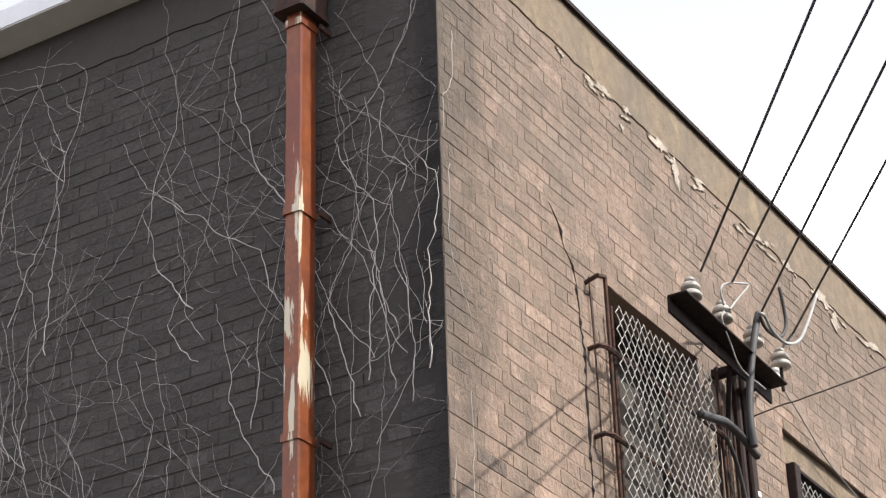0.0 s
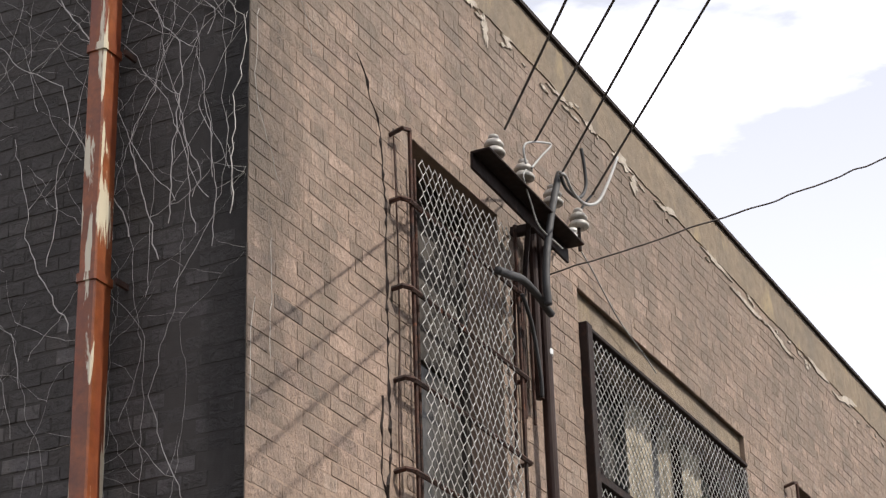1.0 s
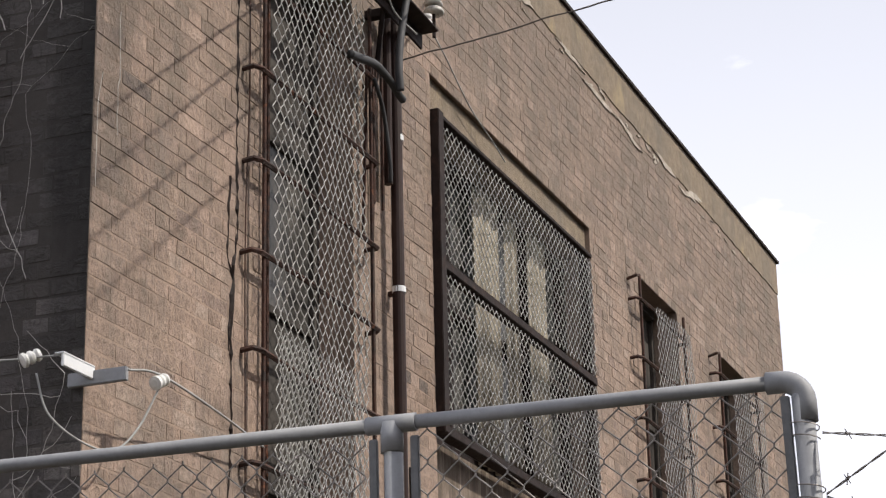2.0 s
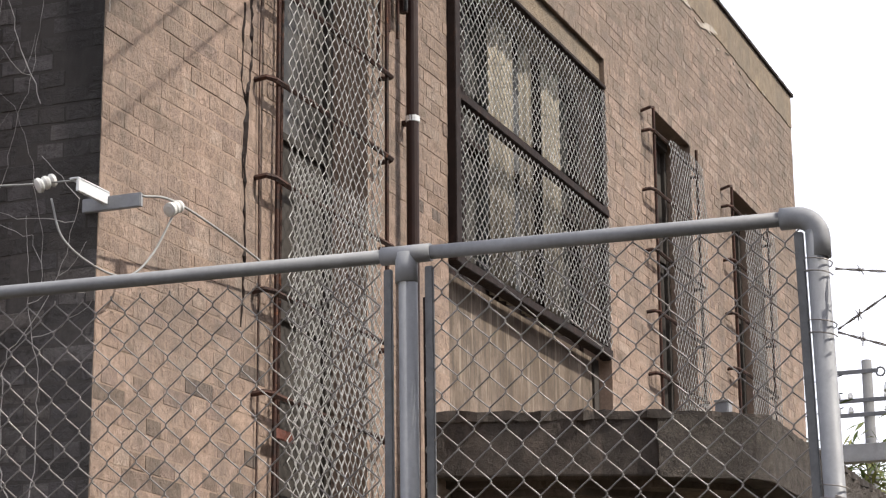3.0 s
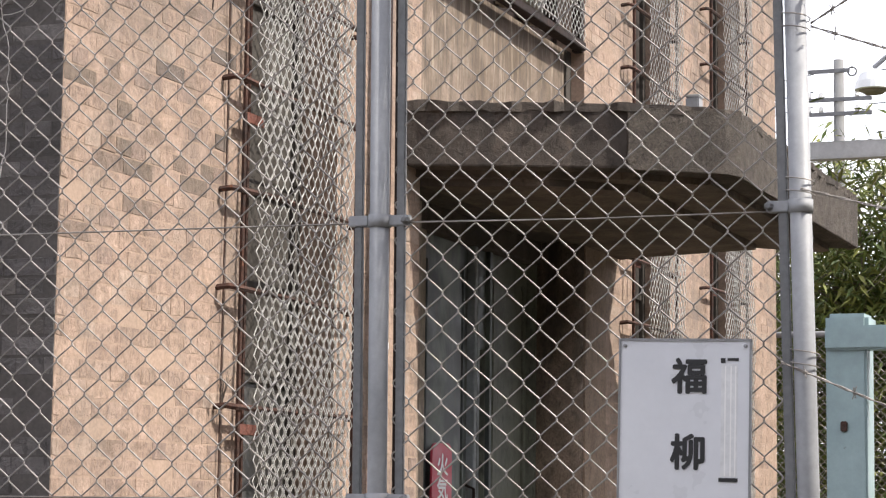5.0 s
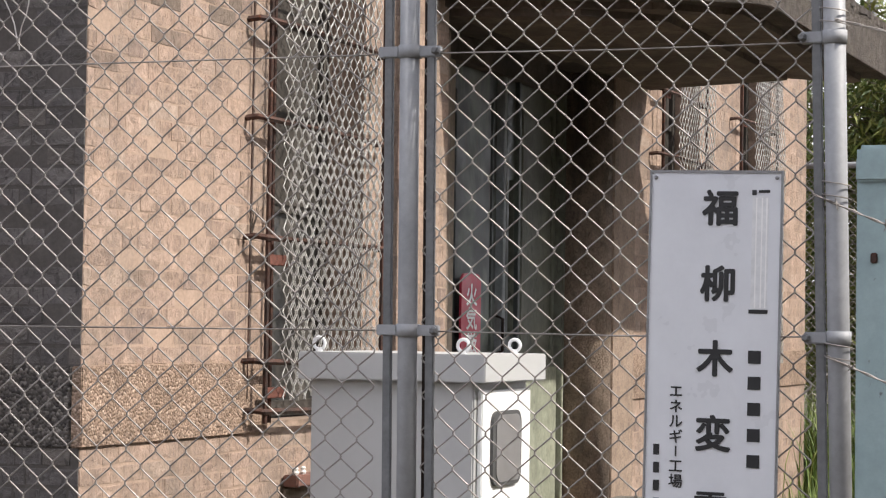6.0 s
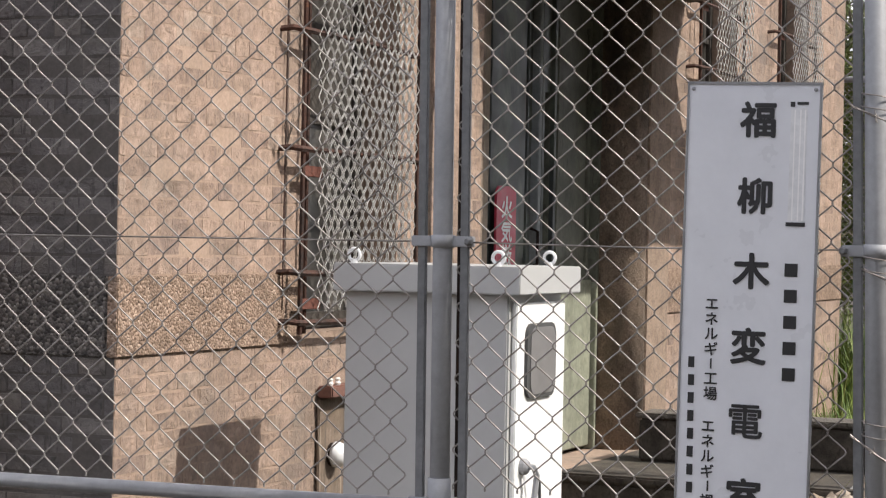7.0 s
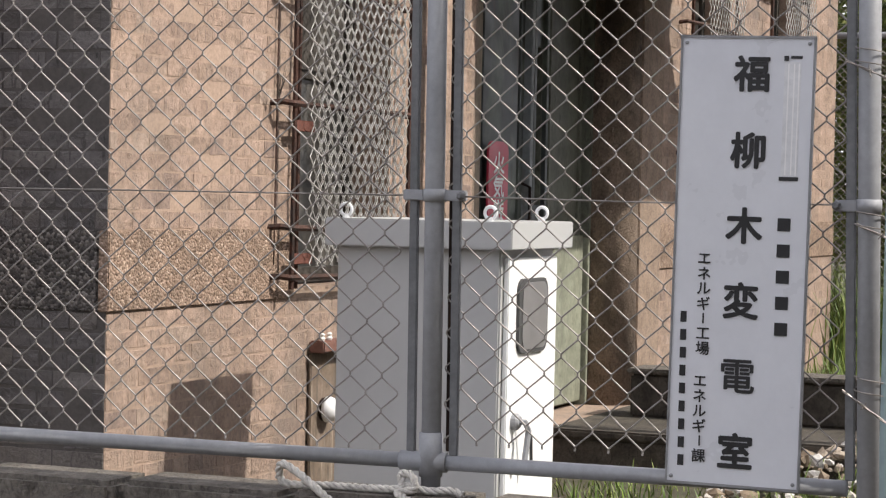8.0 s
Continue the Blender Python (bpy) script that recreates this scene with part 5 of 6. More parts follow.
part("ink_remnant", box(xa - 0.017, row_y(110), 0.0045, xa - 0.008, row_y(101), 0.0054), sign_ink, sign)
part("ink_remnant", box(xa - 0.004, row_y(106), 0.0045, xa + 0.018, row_y(101), 0.0054), sign_ink, sign)
part("ink_remnant", box(xa - 0.019, row_y(320), 0.0045, xa + 0.018, row_y(313), 0.0054), sign_ink, sign)

# fire notice lettering, on the door
NM = Matrix(((1, 0, 0, 4.355), (0, 0, -1, 0.221), (0, 1, 0, 0), (0, 0, 0, 1)))
for k, ch in enumerate("火気厳禁"):
    letter(ch, 0, 1.675 - k * 0.128, 0.125, white_ink, notice, z=0.0012, m=NM, bold=0.003, sx=1.35)

# ---------------------------------------------------------------- electrical cabinet
cab = thing("electrical_cabinet", "grey steel outdoor switch cabinet with overhanging lid", "cabinet")
cx0, cx1, cy0, cy1, ct = 0.61, 1.16, -1.236, -0.60, 1.305
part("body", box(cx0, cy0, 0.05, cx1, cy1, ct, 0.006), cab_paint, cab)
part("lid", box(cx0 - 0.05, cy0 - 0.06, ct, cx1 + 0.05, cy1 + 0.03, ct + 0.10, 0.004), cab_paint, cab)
cdoor = part("door", box(cx0 + 0.028, cy0 - 0.022, 0.14, cx1 - 0.012, cy0 - 0.002, ct - 0.03, 0.004), cab_sunlit, cab)
wx0, wx1, wz0, wz1 = cx0 + 0.11, cx0 + 0.41, 0.93, 1.20


def rounded(x0, x1, z0, z1, r, y0, y1):
    pts = []
    for cx, cz, a0 in ((x1 - r, z1 - r, 0), (x0 + r, z1 - r, 90), (x0 + r, z0 + r, 180), (x1 - r, z0 + r, 270)):
        pts += [(cx + r * math.cos(radians(a0 + k * 18)), cz + r * math.sin(radians(a0 + k * 18))) for k in range(6)]
    bm = bmesh.new()
    f = [bm.verts.new((x, y0, z)) for x, z in pts]
    b = [bm.verts.new((x, y1, z)) for x, z in pts]
    bm.faces.new(f)
    bm.faces.new(list(reversed(b)))
    for i in range(len(f)):
        j = (i + 1) % len(f)
        bm.faces.new((f[i], b[i], b[j], f[j]))
    return bm


part("window_gasket", rounded(wx0, wx1, wz0, wz1, 0.05, cy0 - 0.034, cy0 - 0.02), rubber, cdoor, "black rubber window gasket")
part("window_pane", rounded(wx0 + 0.03, wx1 - 0.015, wz0 + 0.014, wz1 - 0.014, 0.045, cy0 - 0.037, cy0 - 0.03), pane_dusty, cdoor, "grey dusty cabinet window")
hx, hz = cx0 + 0.10, 0.690
part("handle", tubes([([(hx, cy0 - 0.02, hz), (hx, cy0 - 0.07, hz), (hx + 0.02, cy0 - 0.075, hz - 0.03), (hx, cy0 - 0.07, hz - 0.14)], 0.011)], 8), galv, cdoor, "silver swing handle")
part("handle_base", lathe([(0.03, 0.0), (0.03, 0.02), (0.02, 0.03)], 14, Matrix.Translation((hx, cy0 - 0.02, hz)) @ Euler((radians(90), 0, 0)).to_matrix().to_4x4()), galv, cdoor)
part("padlock_cord", tubes([([(hx + 0.03, cy0 - 0.05, hz), (hx + 0.06, cy0 - 0.07, hz - 0.06), (hx + 0.07, cy0 - 0.07, hz - 0.17)], 0.006)], 6), cable_black, cdoor)
for x, y in ((cx0 - 0.02, cy1 - 0.04), (cx1 - 0.05, cy0 + 0.03), (cx0 + 0.02, cy0 + 0.05)):
    ring = [(x + 0.0, y + 0.022 * math.cos(a), ct + 0.130 + 0.022 * math.sin(a)) for a in [i * math.pi / 8 for i in range(17)]]
    part("eye_bolt", tubes([(ring, 0.0065), ([(x, y, ct + 0.09), (x, y, ct + 0.114)], 0.014)], 8), white_paint, cab, "white lifting eye")
part("plinth", box(cx0 + 0.02, cy0 + 0.02, -0.05, cx1 - 0.02, cy1 - 0.02, 0.05), dark_concrete, cab)

# ---------------------------------------------------------------- dead vines on the shaded wall
def vines():
    rng = random.Random(8)
    lines = []

    def grow(y, z, heading, length, r, depth, limit):
        pts, rad = [], []
        n = max(5, int(length / 0.036))
        x = -0.014 - r
        bend = heading
        for i in range(n):
            pts.append((x + rng.uniform(-0.004, 0.003), y, z))
            rad.append(r * (1 - 0.7 * i / n))
            bend = bend * 0.96 + 0.005 + rng.gauss(0, 0.07) + (rng.gauss(0, 0.42) if rng.random() < 0.10 else 0.0)
            heading = bend + rng.gauss(0, 0.17)
            y += math.sin(heading) * 0.042
            z += math.cos(heading) * 0.042
            if y < limit:
                bend = abs(bend)
                y = limit
            if z > 7.62 or y > 3.6:
                break
            if depth < 2 and rng.random() < (0.055 if depth == 0 else 0.035):
                grow(y, z, rng.choice((-1, 1)) * rng.uniform(0.5, 1.4), length * rng.uniform(0.08, 0.35), r * 0.6, depth + 1, limit)
        if len(pts) > 2:
            lines.append((pts, rad))
    for k in range(120):
        y0 = 0.05 + 3.3 * rng.random() ** 0.8 if k > 7 else rng.uniform(0.03, 0.45)
        grow(y0, rng.uniform(3.3, 6.3), rng.gauss(0.12, 0.35), rng.uniform(0.6, 2.2), 0.0010 + 0.0023 * rng.random() ** 2, 0, 0.004)
    for k in range(8):
        grow(rng.uniform(0.04, 0.30), rng.uniform(2.3, 5.6), rng.gauss(0.02, 0.12), rng.uniform(1.0, 2.2), rng.uniform(0.0018, 0.0032), 0, 0.004)
    return tubes(lines, 4, caps=False)


ob = part("dead_vine", vines(), vine_bark)
tagged(ob, "bare pale stems of dead vine clinging to the shaded wall", "vine", kind="stuff")


def stray_vines():
    rng = random.Random(5)
    lines = []
    for x, z, n in ((0.10, 6.9, 16), (0.05, 6.2, 22), (0.30, 6.6, 12), (0.16, 5.2, 14), (0.04, 4.9, 14)):
        pts, h = [], rng.uniform(-0.6, 0.6)
        for i in range(n):
            pts.append((x, -0.013, z))
            h = h * 0.9 + rng.gauss(0, 0.2)
            x = max(0.01, x + math.sin(h) * 0.04)
            z -= math.cos(h) * 0.04
        lines.append((pts, 0.0014))
    return tubes(lines, 4, caps=False)


tagged(part("dead_vine", stray_vines(), vine_bark), "a few pale vine tendrils creeping round onto the sunny wall", "vine", kind="stuff")

# ---------------------------------------------------------------- broken render under the roof band
rngs = random.Random(17)
band_thing = thing("spalled_render", "pale broken mortar showing along the roof band", "wall damage")


def chip(x, z, w, h, rng):
    n = 26
    slope = rng.uniform(-0.2, 0.2)
    pts = [(x + w * math.cos(2 * math.pi * k / n) * rng.uniform(0.35, 1.25), z + h * math.sin(2 * math.pi * k / n) * rng.uniform(0.2, 1.4) + slope * w * math.cos(2 * math.pi * k / n)) for k in range(n)]
    bm = bmesh.new()
    f = [bm.verts.new((a, -0.0095 + rng.uniform(-0.002, 0.001), b)) for a, b in pts]
    b = [bm.verts.new((a, 0.0, b)) for a, b in pts]
    c = bm.verts.new((x, -0.0115, z))
    for i in range(n):
        j = (i + 1) % n
        bm.faces.new((f[i], f[j], c))
        bm.faces.new((f[i], b[i], b[j], f[j]))
    return bm


for x, z, w, h in ((1.55, 7.38, 0.10, 0.025), (1.80, 7.39, 0.05, 0.02), (2.15, 7.37, 0.12, 0.035), (2.33, 7.28, 0.04, 0.09), (2.62, 7.38, 0.08, 0.02), (3.3, 7.37, 0.16, 0.022), (3.75, 7.38, 0.10, 0.03),
                   (4.25, 7.37, 0.16, 0.045), (4.42, 7.30, 0.07, 0.06), (5.0, 7.38, 0.2, 0.02), (5.9, 7.37, 0.3, 0.022), (6.5, 7.30, 0.35, 0.018), (7.2, 7.28, 0.3, 0.02), (8.1, 7.38, 0.3, 0.025), (8.8, 7.37, 0.3, 0.03)):
    part("chip", chip(x, z, w, h, rngs), spalled, band_thing)

for k in range(46):
    x = 1.0 + 9.6 * rngs.random()
    part("chip", chip(x, 7.34 + rngs.gauss(0, 0.035), rngs.uniform(0.015, 0.07), rngs.uniform(0.006, 0.02), rngs), spalled, band_thing)

# ---------------------------------------------------------------- fittings low on the sunny wall
meter = thing("wall_box", "grey board with a rusty fuse box on the wall", "electrical box")
part("board", box(1.60, -0.022, 0.25, 1.90, -0.008, 0.82, 0.004), panel_coat, meter)
part("fuse_box", box(1.60, -0.08, 0.825, 1.86, -0.008, 0.875, 0.006), fuse_red, meter, "faded red fuse box")
for x in (1.63, 1.70):
    part("knob", lathe([(0.009, 0.872), (0.014, 0.884), (0.009, 0.892), (0.012, 0.902), (0.006, 0.908)], 12, Matrix.Translation((x, -0.055, 0))), porcelain, meter, "white porcelain knob")
dome = thing("alarm_bell", "white domed bell fixed to the wall board", "bell", at=(1.72, -0.04, 0.58))
smooth(part("dome", lathe([(0.055, 0.0), (0.055, 0.015), (0.046, 0.036), (0.026, 0.05), (0.006, 0.056)], 20, Euler((radians(90), 0, 0)).to_matrix().to_4x4()), white_paint, dome))
part("base", lathe([(0.05, -0.03), (0.05, 0.005)], 14, Euler((radians(90), 0, 0)).to_matrix().to_4x4()), dark_steel, dome)
cbox = thing("junction_box", "small pale grey box standing on the canopy", "box", at=(4.09, -1.24, 3.445))
part("case", box(-0.04, -0.03, 0.0, 0.045, 0.04, 0.10, 0.006), galv, cbox)
part("cover", box(-0.045, -0.035, 0.10, 0.05, 0.045, 0.112, 0.004), cab_paint, cbox)

# ---------------------------------------------------------------- rope on the wall
def rope(path, r):
    """Three strands laid round each other."""
    P = [Vector(p) for p in path]
    P = [P[0] * 2 - P[1]] + P + [P[-1] * 2 - P[-2]]
    fine = []
    for i in range(1, len(P) - 2):
        for s in range(14):
            t = s / 14
            a, b, c, d = P[i - 1:i + 3]
            fine.append(0.5 * ((2 * b) + (c - a) * t + (2 * a - 5 * b + 4 * c - d) * t * t + (3 * b - a - 3 * c + d) * t ** 3))
    lines = []
    for k in range(3):
        pts, run = [], 0.0
        for i, p in enumerate(fine):
            d = (fine[min(i + 1, len(fine) - 1)] - fine[max(i - 1, 0)]).normalized()
            run += (p - fine[i - 1]).length if i else 0
            u = d.cross(Vector((0.3, 0.2, 1))).normalized()
            w = d.cross(u)
            a = run / 0.030 * 2 * math.pi * 0.6 + k * 2 * math.pi / 3
            pts.append(p + (u * math.cos(a) + w * math.sin(a)) * r * 0.5)
        lines.append((pts, r * 0.56))
    return tubes(lines, 6)


rp = thing("rope", "dirty white rope knotted round the fence post foot", "rope")
RO = [(-0.295, 0.905, 0.06), (-0.285, 0.935, 0.07), (-0.24, 0.915, 0.075), (-0.19, 0.885, 0.09), (-0.15, 0.86, 0.10)]
smooth(part("loop", rope([on_fence(*q) for q in RO], 0.0085), rope_mat, rp))
RO2 = [(-0.295, 0.905, 0.06), (-0.27, 0.893, 0.06), (-0.18, 0.894, 0.05), (-0.08, 0.895, 0.055), (-0.03, 0.90, 0.05), (-0.035, 0.925, 0.04), (-0.01, 0.925, 0.045), (0.0, 0.90, 0.055), (-0.03, 0.89, 0.07), (0.01, 0.88, 0.10)]
smooth(part("knot", rope([on_fence(*q) for q in RO2], 0.0085), rope_mat, rp))
RO3 = [(-0.02, 0.905, 0.05), (0.02, 0.895, 0.04), (0.07, 0.897, 0.03), (0.10, 0.89, 0.035)]
smooth(part("tail", rope([on_fence(*q) for q in RO3], 0.0085), rope_mat, rp))

# ---------------------------------------------------------------- barbed wire at the corner post
def barbed(name, a, b, sag, seed, label):
    rng = random.Random(seed)
    a, b = Vector(a), Vector(b)
    L = (b - a).length
    n = int(L / 0.012)
    strands = []
    for k in range(2):
        pts = []
        for i in range(n + 1):
            t = i / n
            p = a.lerp(b, t) + Vector((0, 0, -sag * 4 * t * (1 - t)))
            ph = i * 0.9 + k * math.pi
            pts.append(p + Vector((math.sin(ph), 0, math.cos(ph))) * 0.0016)
        strands.append((pts, 0.0013))
    d = 0.05
    while d < L:
        t = d / L
        p = a.lerp(b, t) + Vector((0, 0, -sag * 4 * t * (1 - t)))
        for k in range(2):
            v = Vector((rng.uniform(-1, 1), rng.uniform(-0.4, 0.4), rng.uniform(-1, 1))).normalized() * 0.014
            strands.append(([p - v, p + v * 0.2, p + v], 0.0011))
        coil = [p + (b - a).normalized() * (0.001 * i) + Vector((math.sin(i * 1.3), 0, math.cos(i * 1.3))) * 0.0035 for i in range(-5, 6)]
        strands.append((coil, 0.0012))
        d += 0.10
    return tagged(part(name, tubes(strands, 4), galv_wire), label, "barbed wire", "barbed strands")


LB = "galvanised barbed wire strand tied to the corner post"
barbed("barbed_wire", on_fence(0.90, 2.55, 0.01), on_fence(1.9, 2.44, 0.0), 0.01, 1, LB)
barbed("barbed_wire", on_fence(0.90, 2.425, 0.02), on_fence(1.5, 2.80, 0.0), 0.0, 2, LB)
barbed("barbed_wire", on_fence(0.90, 2.42, 0.02), on_fence(1.9, 2.10, 0.0), 0.01, 3, LB)
barbed("barbed_wire", on_fence(0.88, 2.10, 0.028), on_fence(1.9, 1.86, 0.0), 0.01, 4, LB)
barbed("barbed_wire", on_fence(0.84, 1.765, 0.028), on_fence(1.9, 1.35, 0.0), 0.01, 5, LB)
barbed("barbed_wire", on_fence(0.87, 1.455, 0.028), on_fence(1.9, 1.05, 0.0), 0.01, 6, LB)
barbed("barbed_wire", on_fence(0.85, 1.14, 0.028), on_fence(1.6, 0.62, 0.0), 0.0, 7, LB)
tie = thing("tie_wire", "twists of wire binding the barbed strands to the post", "tie wire")
for z in (2.55, 2.425, 2.10, 1.765, 1.455, 1.14):
    part("twist", tubes([([on_fence(corner_s(z) + 0.028 * math.cos(a), z + 0.004 * a - 0.01, 0.028 * math.sin(a)) for a in [i * math.pi / 6 for i in range(19)]], 0.0014)], 5), galv_wire, tie)

# ---------------------------------------------------------------- beyond the fence
def polar(az, d, z=0.0):
    return (EYE[0] + d * math.cos(radians(az)), EYE[1] + d * math.sin(radians(az)), z)


gx, gy, _ = polar(10.42, 6.4)
gate = thing("gate_post", "pale blue-green steel gate post with rust spots", "gate post", at=(gx, gy, 0))
part("shaft", box(-0.06, -0.055, 0, 0.06, 0.062, 1.99, 0.006), bluegreen, gate)
part("cap", box(-0.07, -0.062, 1.985, 0.07, 0.062, 2.04, 0.012), bluegreen, gate)
part("rail", box(-0.075, -1.6, 1.935, 0.0, 0.062, 2.005, 0.006), bluegreen, gate, "blue-green gate rail")
part("rail", box(-0.065, -1.6, 0.35, 0.0, -0.056, 0.42, 0.006), bluegreen, gate, "blue-green gate rail")
part("stile", box(-0.06, -1.66, 0.0, 0.0, -1.60, 2.005, 0.006), bluegreen, gate)
for k in range(9):
    part("gate_bar", box(-0.045, -0.22 - k * 0.155, 0.42, -0.02, -0.195 - k * 0.155, 1.935, 0.004), bluegreen, gate)
part("latch", box(-0.068, 0.0, 1.70, -0.06, 0.02, 1.73, 0.003), rust, gate, "dark rusty latch")

fence_b = thing("back_fence", "old chain-link fence panel among weeds", "fence")
fx, fya, fyb = 12.3, -1.6, 1.1
for y in (fya, fyb):
    smooth_part("post", tubes([([(fx, y, 0), (fx, y, 2.98)], 0.03)], 12), galv, fence_b)
smooth_part("top_rail", tubes([([(fx, fya, 2.96), (fx, fyb, 2.96)], 0.028)], 12), galv, fence_b)
part("chain_link", chain_mesh(lambda u, v, o: (fx + o, fya + u, 0.1 + v), fyb - fya, 2.84, 0.07, 0.073, 0.003), galv_wire, fence_b)

beam = thing("steel_beam", "weathered galvanised channel beam on posts", "beam")
bx, by, _ = polar(11.6, 12)
part("channel", box(bx, by - 5.0, 3.38, bx + 0.012, by, 3.46, 0.003), beam_grey, beam)
part("flange", box(bx, by - 5.0, 3.46, bx + 0.08, by, 3.469, 0.002), beam_grey, beam)
part("flange", box(bx, by - 5.0, 3.372, bx + 0.08, by, 3.38, 0.002), beam_grey, beam)
for y in (by - 2.9, by - 4.9):
    part("support", box(bx + 0.014, y - 0.04, 0, bx + 0.08, y + 0.04, 3.372, 0.003), beam_grey, beam)

px_, py_, _ = polar(10.72, 45)
pole = thing("utility_pole", "grey concrete utility pole with crossarms and insulators", "utility pole", at=(px_, py_, 0))
smooth_part("shaft", tubes([([(0, 0, 0), (0, 0, 10.6)], [0.17, 0.105])], 16), pole_concrete, pole)
for z, l0, l1 in ((10.35, 0.95, -0.25), (9.75, 0.7, -0.7), (9.45, 0.7, -0.7)):
    part("crossarm", box(-0.16, l1, z - 0.04, -0.10, l0, z + 0.04), galv_dark, pole)
for z in (9.75, 9.45):
    for y in (-0.62, -0.4, 0.35, 0.6):
        part("insulator", lathe([(0.03, 0.04), (0.06, 0.06), (0.05, 0.14), (0.02, 0.18)], 8, Matrix.Translation((-0.13, y, z))), porcelain, pole)
ring = [(-0.13, -0.30 + 0.09 * math.cos(a), 10.32 + 0.09 * math.sin(a)) for a in [i * math.pi / 6 for i in range(13)]]
part("ring", tubes([(ring, 0.02)], 6), galv_dark, pole)
part("transformer_strap", tubes([([(-0.13, 0, 8.1), (-0.13, 0, 8.2)], 0.16)], 14), galv_dark, pole)
for k, z in enumerate((9.93, 9.62, 10.3)):
    cable("power_line", [(px_ - 0.13, py_ + 0.5, z), (px_ + 9, py_ + 18, z - 0.7), (px_ + 18, py_ + 40, z)], 0.012, cable_black, "far power line on the utility pole", 8, "wire")
    cable("power_line", [(px_ - 0.13, py_ - 0.6, z), (px_ - 6, py_ - 14, z - 0.5), (px_ - 12, py_ - 30, z)], 0.012, cable_black, "far power line on the utility pole", 8, "wire")

lx, ly, _ = polar(9.82, 25)
lamp = thing("street_lamp", "pale street lamp head on a curved bracket", "street lamp", at=(lx, ly, 0))
part("shade", lathe([(0.01, 6.44), (0.08, 6.43), (0.15, 6.39), (0.20, 6.29), (0.22, 6.20), (0.20, 6.195)], 24), white_paint, lamp, "white bell-shaped lamp shade")
part("lens", lathe([(0.02, 6.14), (0.11, 6.155), (0.17, 6.195)], 20), curtain_cloth, lamp)
part("bracket", tubes([([(0, 0, 6.45), (0, -0.3, 6.7), (0, -0.9, 6.75), (0, -1.3, 6.5)], 0.03)], 8), galv, lamp)
part("column", tubes([([(0, -1.3, 0), (0, -1.3, 6.6)], [0.08, 0.05])], 12), galv, lamp)


def tree(x, y, height, spread, seed, leaves, label):
    """A leaning, many-stemmed tree with narrow drooping leaves."""
    rng = random.Random(seed)
    t = thing("tree", label, "tree", "trees behind the building", at=(x, y, 0))
    stems, tips = [], []
    for k in range(9):
        a = rng.uniform(0, 6.28)
        r0 = rng.uniform(0, 0.25)
        p = Vector((r0 * math.cos(a), r0 * math.sin(a), 0))
        lean = Vector((math.cos(a), math.sin(a), 0)) * rng.uniform(0.02, 0.3) * spread
        h = height * rng.uniform(0.65, 1.0)
        pts = [p + lean * (i / 8) ** 1.6 * 2.2 + Vector((0, 0, h * math.sin(i / 8 * 1.45))) for i in range(9)]
        stems.append((pts, [0.035 * (1 - 0.85 * i / 8) for i in range(9)]))
        for i in range(2, 9):
            for _ in range(5):
                b = rng.uniform(0, 6.28)
                ln = rng.uniform(0.25, 0.75) * spread * 0.5
                q = pts[i] + Vector((math.cos(b), math.sin(b), rng.uniform(0.0, 0.5))) * ln
                tip = q + Vector((math.cos(b), math.sin(b), -0.7)) * ln * 0.6
                stems.append(([pts[i], q, tip], [0.010, 0.006, 0.002]))
                tips += [(pts[i].lerp(q, 0.5), 0.18), (q, 0.22), (tip, 0.24), (q.lerp(tip, 0.5), 0.2)]
    part("trunk", tubes(stems, 5), culm, t)
    V, F = [], []
    for _ in range(leaves):
        c, sp = rng.choice(tips)
        p = c + Vector((rng.gauss(0, sp), rng.gauss(0, sp), rng.gauss(0, sp) - 0.05))
        if p.z < 0.1:
            continue
        a = rng.uniform(0, 6.28)
        d = Vector((math.cos(a), math.sin(a), rng.uniform(-1.3, 0.3))).normalized()
        sidev = d.cross(Vector((rng.uniform(-1, 1), rng.uniform(-1, 1), 1))).normalized() * rng.uniform(0.010, 0.020)
        ln = rng.uniform(0.12, 0.23)
        k = len(V)
        mid = p + d * ln * 0.45
        tipv = p + d * ln + Vector((0, 0, -0.02))
        V += [tuple(p), tuple(mid + sidev), tuple(tipv), tuple(mid - sidev)]
        F += [(k, k + 1, k + 2), (k, k + 2, k + 3)]
    part("crown", (V, F), leaf, t, "dense narrow yellow-green leaves")
    return t


tree(*polar(11.2, 22)[:2], 4.6, 1.7, 1, 12000, "tall bamboo-like shrub with narrow yellow-green leaves")
tree(*polar(9.4, 21)[:2], 4.9, 1.9, 2, 12000, "tall bamboo-like shrub with narrow yellow-green leaves")
tree(*polar(12.6, 25)[:2], 5.6, 1.6, 3, 9000, "tall bamboo-like shrub with narrow yellow-green leaves")
tree(*polar(6.9, 23)[:2], 5.0, 2.0, 4, 9000, "tall bamboo-like shrub with narrow yellow-green leaves")


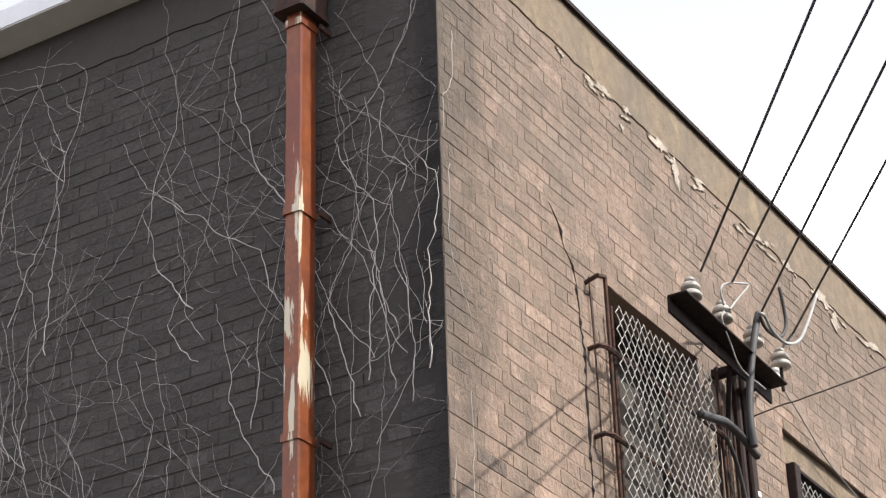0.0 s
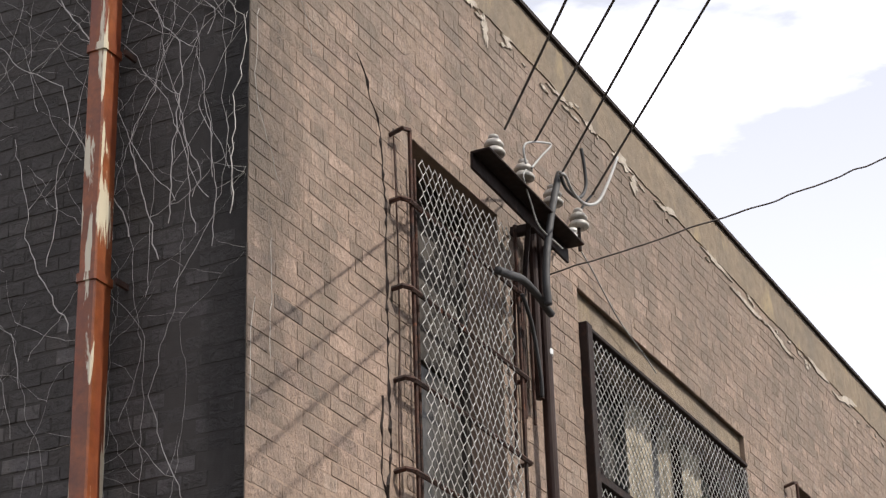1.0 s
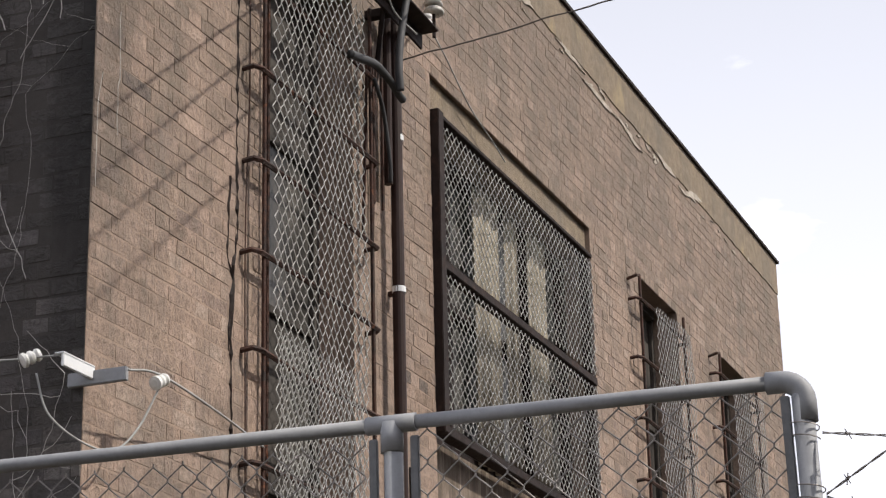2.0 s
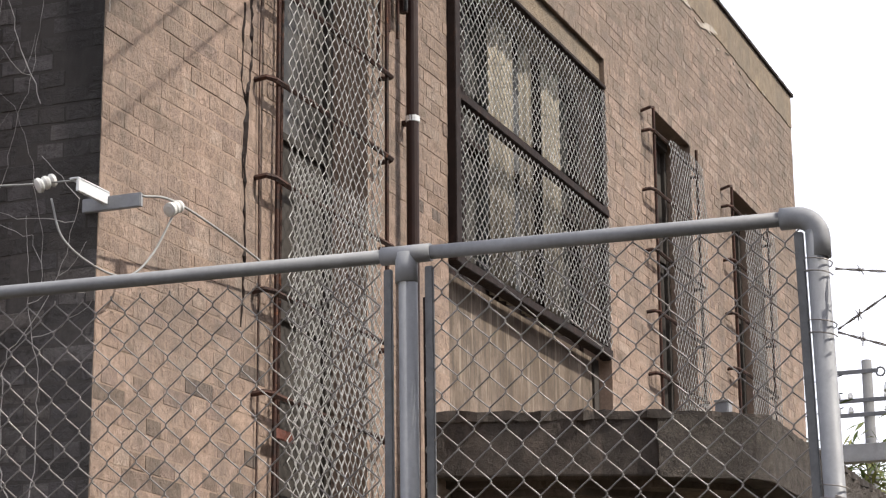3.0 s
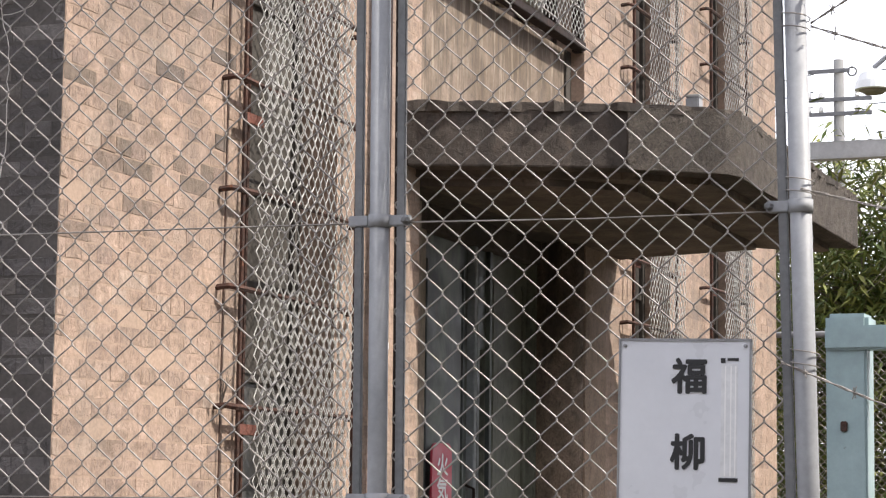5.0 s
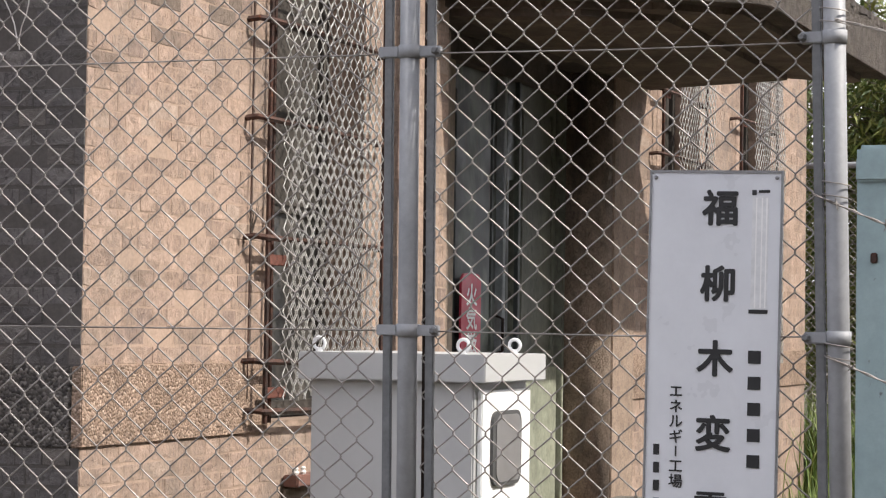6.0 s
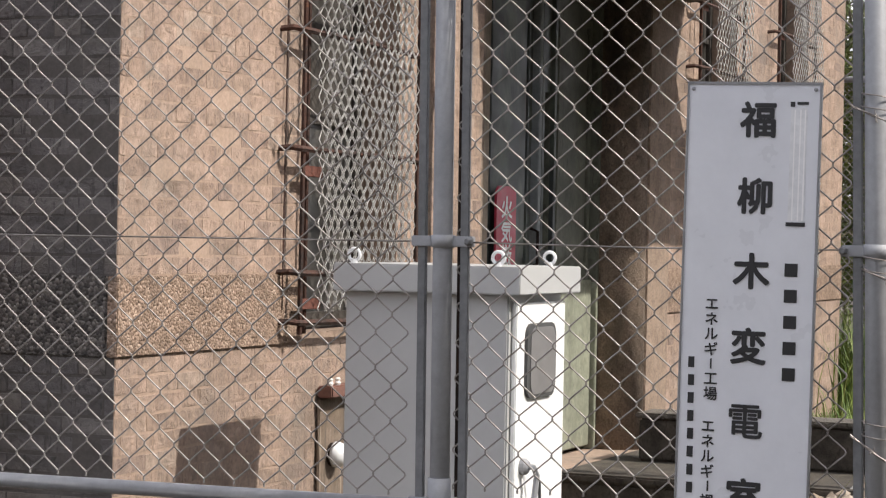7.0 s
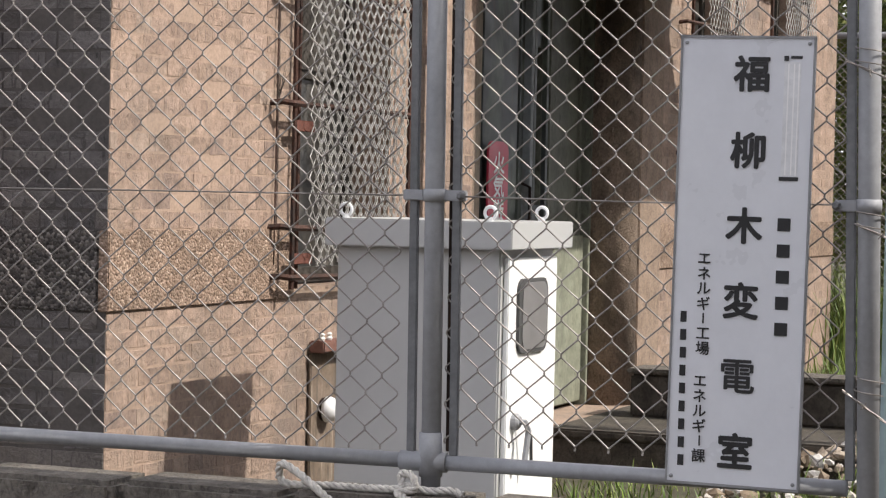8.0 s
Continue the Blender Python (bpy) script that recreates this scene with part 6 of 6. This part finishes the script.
def grass():
    rng = random.Random(3)
    V, F = [], []
    spots = [(9.8, -0.35, 2.2, 0.3, 700, 0.35), (4.0, -2.7, 2.2, 0.6, 2200, 0.5), (7.5, -1.9, 2.5, 0.5, 700, 0.4), (3.2, -1.6, 1.2, 0.3, 250, 0.22), (3.7, -0.6, 0.9, 0.6, 420, 0.15), (1.2, -2.6, 1.6, 0.3, 900, 0.35), (-1.9, -2.9, 0.3, 0.12, 60, 0.25),
             (12.5, -1.2, 2.0, 1.2, 1500, 0.9), (12.4, -0.1, 0.8, 0.7, 1800, 1.1)]
    for cx, cy, rx, ry, n, h in spots:
        for _ in range(n):
            x, y = cx + rng.gauss(0, rx * 0.5), cy + rng.gauss(0, ry * 0.5)
            a = rng.uniform(0, 6.28)
            hh = h * rng.uniform(0.3, 1.0)
            b = Vector((math.cos(a), math.sin(a), 0))
            w = Vector((-b.y, b.x, 0)) * rng.uniform(0.003, 0.007)
            k = len(V)
            p = Vector((x, y, -0.02))
            m = p + b * hh * 0.15 + Vector((0, 0, hh * 0.6))
            e = p + b * hh * 0.5 + Vector((0, 0, hh))
            V += [tuple(p - w), tuple(p + w), tuple(m + w * 0.8), tuple(m - w * 0.8), tuple(e)]
            F += [(k, k + 1, k + 2, k + 3), (k + 3, k + 2, k + 4)]
    return V, F


tagged(part("weeds", grass(), grass_mat), "rank green grass and weeds on the ground", "grass", kind="stuff")


def stones():
    rng = random.Random(6)
    V, F = [], []
    for _ in range(480):
        x, y = rng.uniform(3.2, 5.4), rng.uniform(-2.35, -1.1)
        r = 0.014 + 0.045 * rng.random() ** 2
        bm = bmesh.new()
        bmesh.ops.create_icosphere(bm, subdivisions=1, radius=r)
        k = len(V)
        sc = [rng.uniform(0.6, 1.3) for _ in range(3)]
        zz = 0.02 + 0.22 * max(0, 1 - abs(y + 1.7) / 0.8) * max(0, min(1, (x - 3.0) / 1.4))
        for v in bm.verts:
            V.append((x + v.co.x * sc[0] + rng.uniform(-r, r) * 0.25, y + v.co.y * sc[1] + rng.uniform(-r, r) * 0.25, zz + v.co.z * sc[2] * 0.8 + rng.uniform(-r, r) * 0.2))
        for f in bm.faces:
            F.append(tuple(k + v.index for v in f.verts))
        bm.free()
    return V, F


tagged(part("rubble", stones(), rubble_mat), "heap of pale broken rubble beside the step", "rubble", kind="stuff")

# ---------------------------------------------------------------- single bricks by the corner
PIECES = {}
rngp = random.Random(21)
for (a, b, c, d), coat in [(q, brick_piece) for q in near] + [(q, brick_smoked) for q in smoked]:
    key = (round((b - a) * 40) / 40, coat.name)
    if key not in PIECES:
        me = bpy.data.meshes.new("brick")
        V, F = brick_geo([(-(b - a) / 2, (b - a) / 2, -(d - c) / 2, (d - c) / 2)], sunny, rngp)
        me.from_pydata(V, [], F)
        me.materials.append(coat)
        PIECES[key] = (me, b - a)
    me, wide = PIECES[key]
    ob = new("brick", me)
    ob.parent = wall_s
    ob.location = ((a + b) / 2, rngp.uniform(-0.0016, 0.0008), (c + d) / 2)
    ob.scale = ((b - a) / wide, 1, 1)
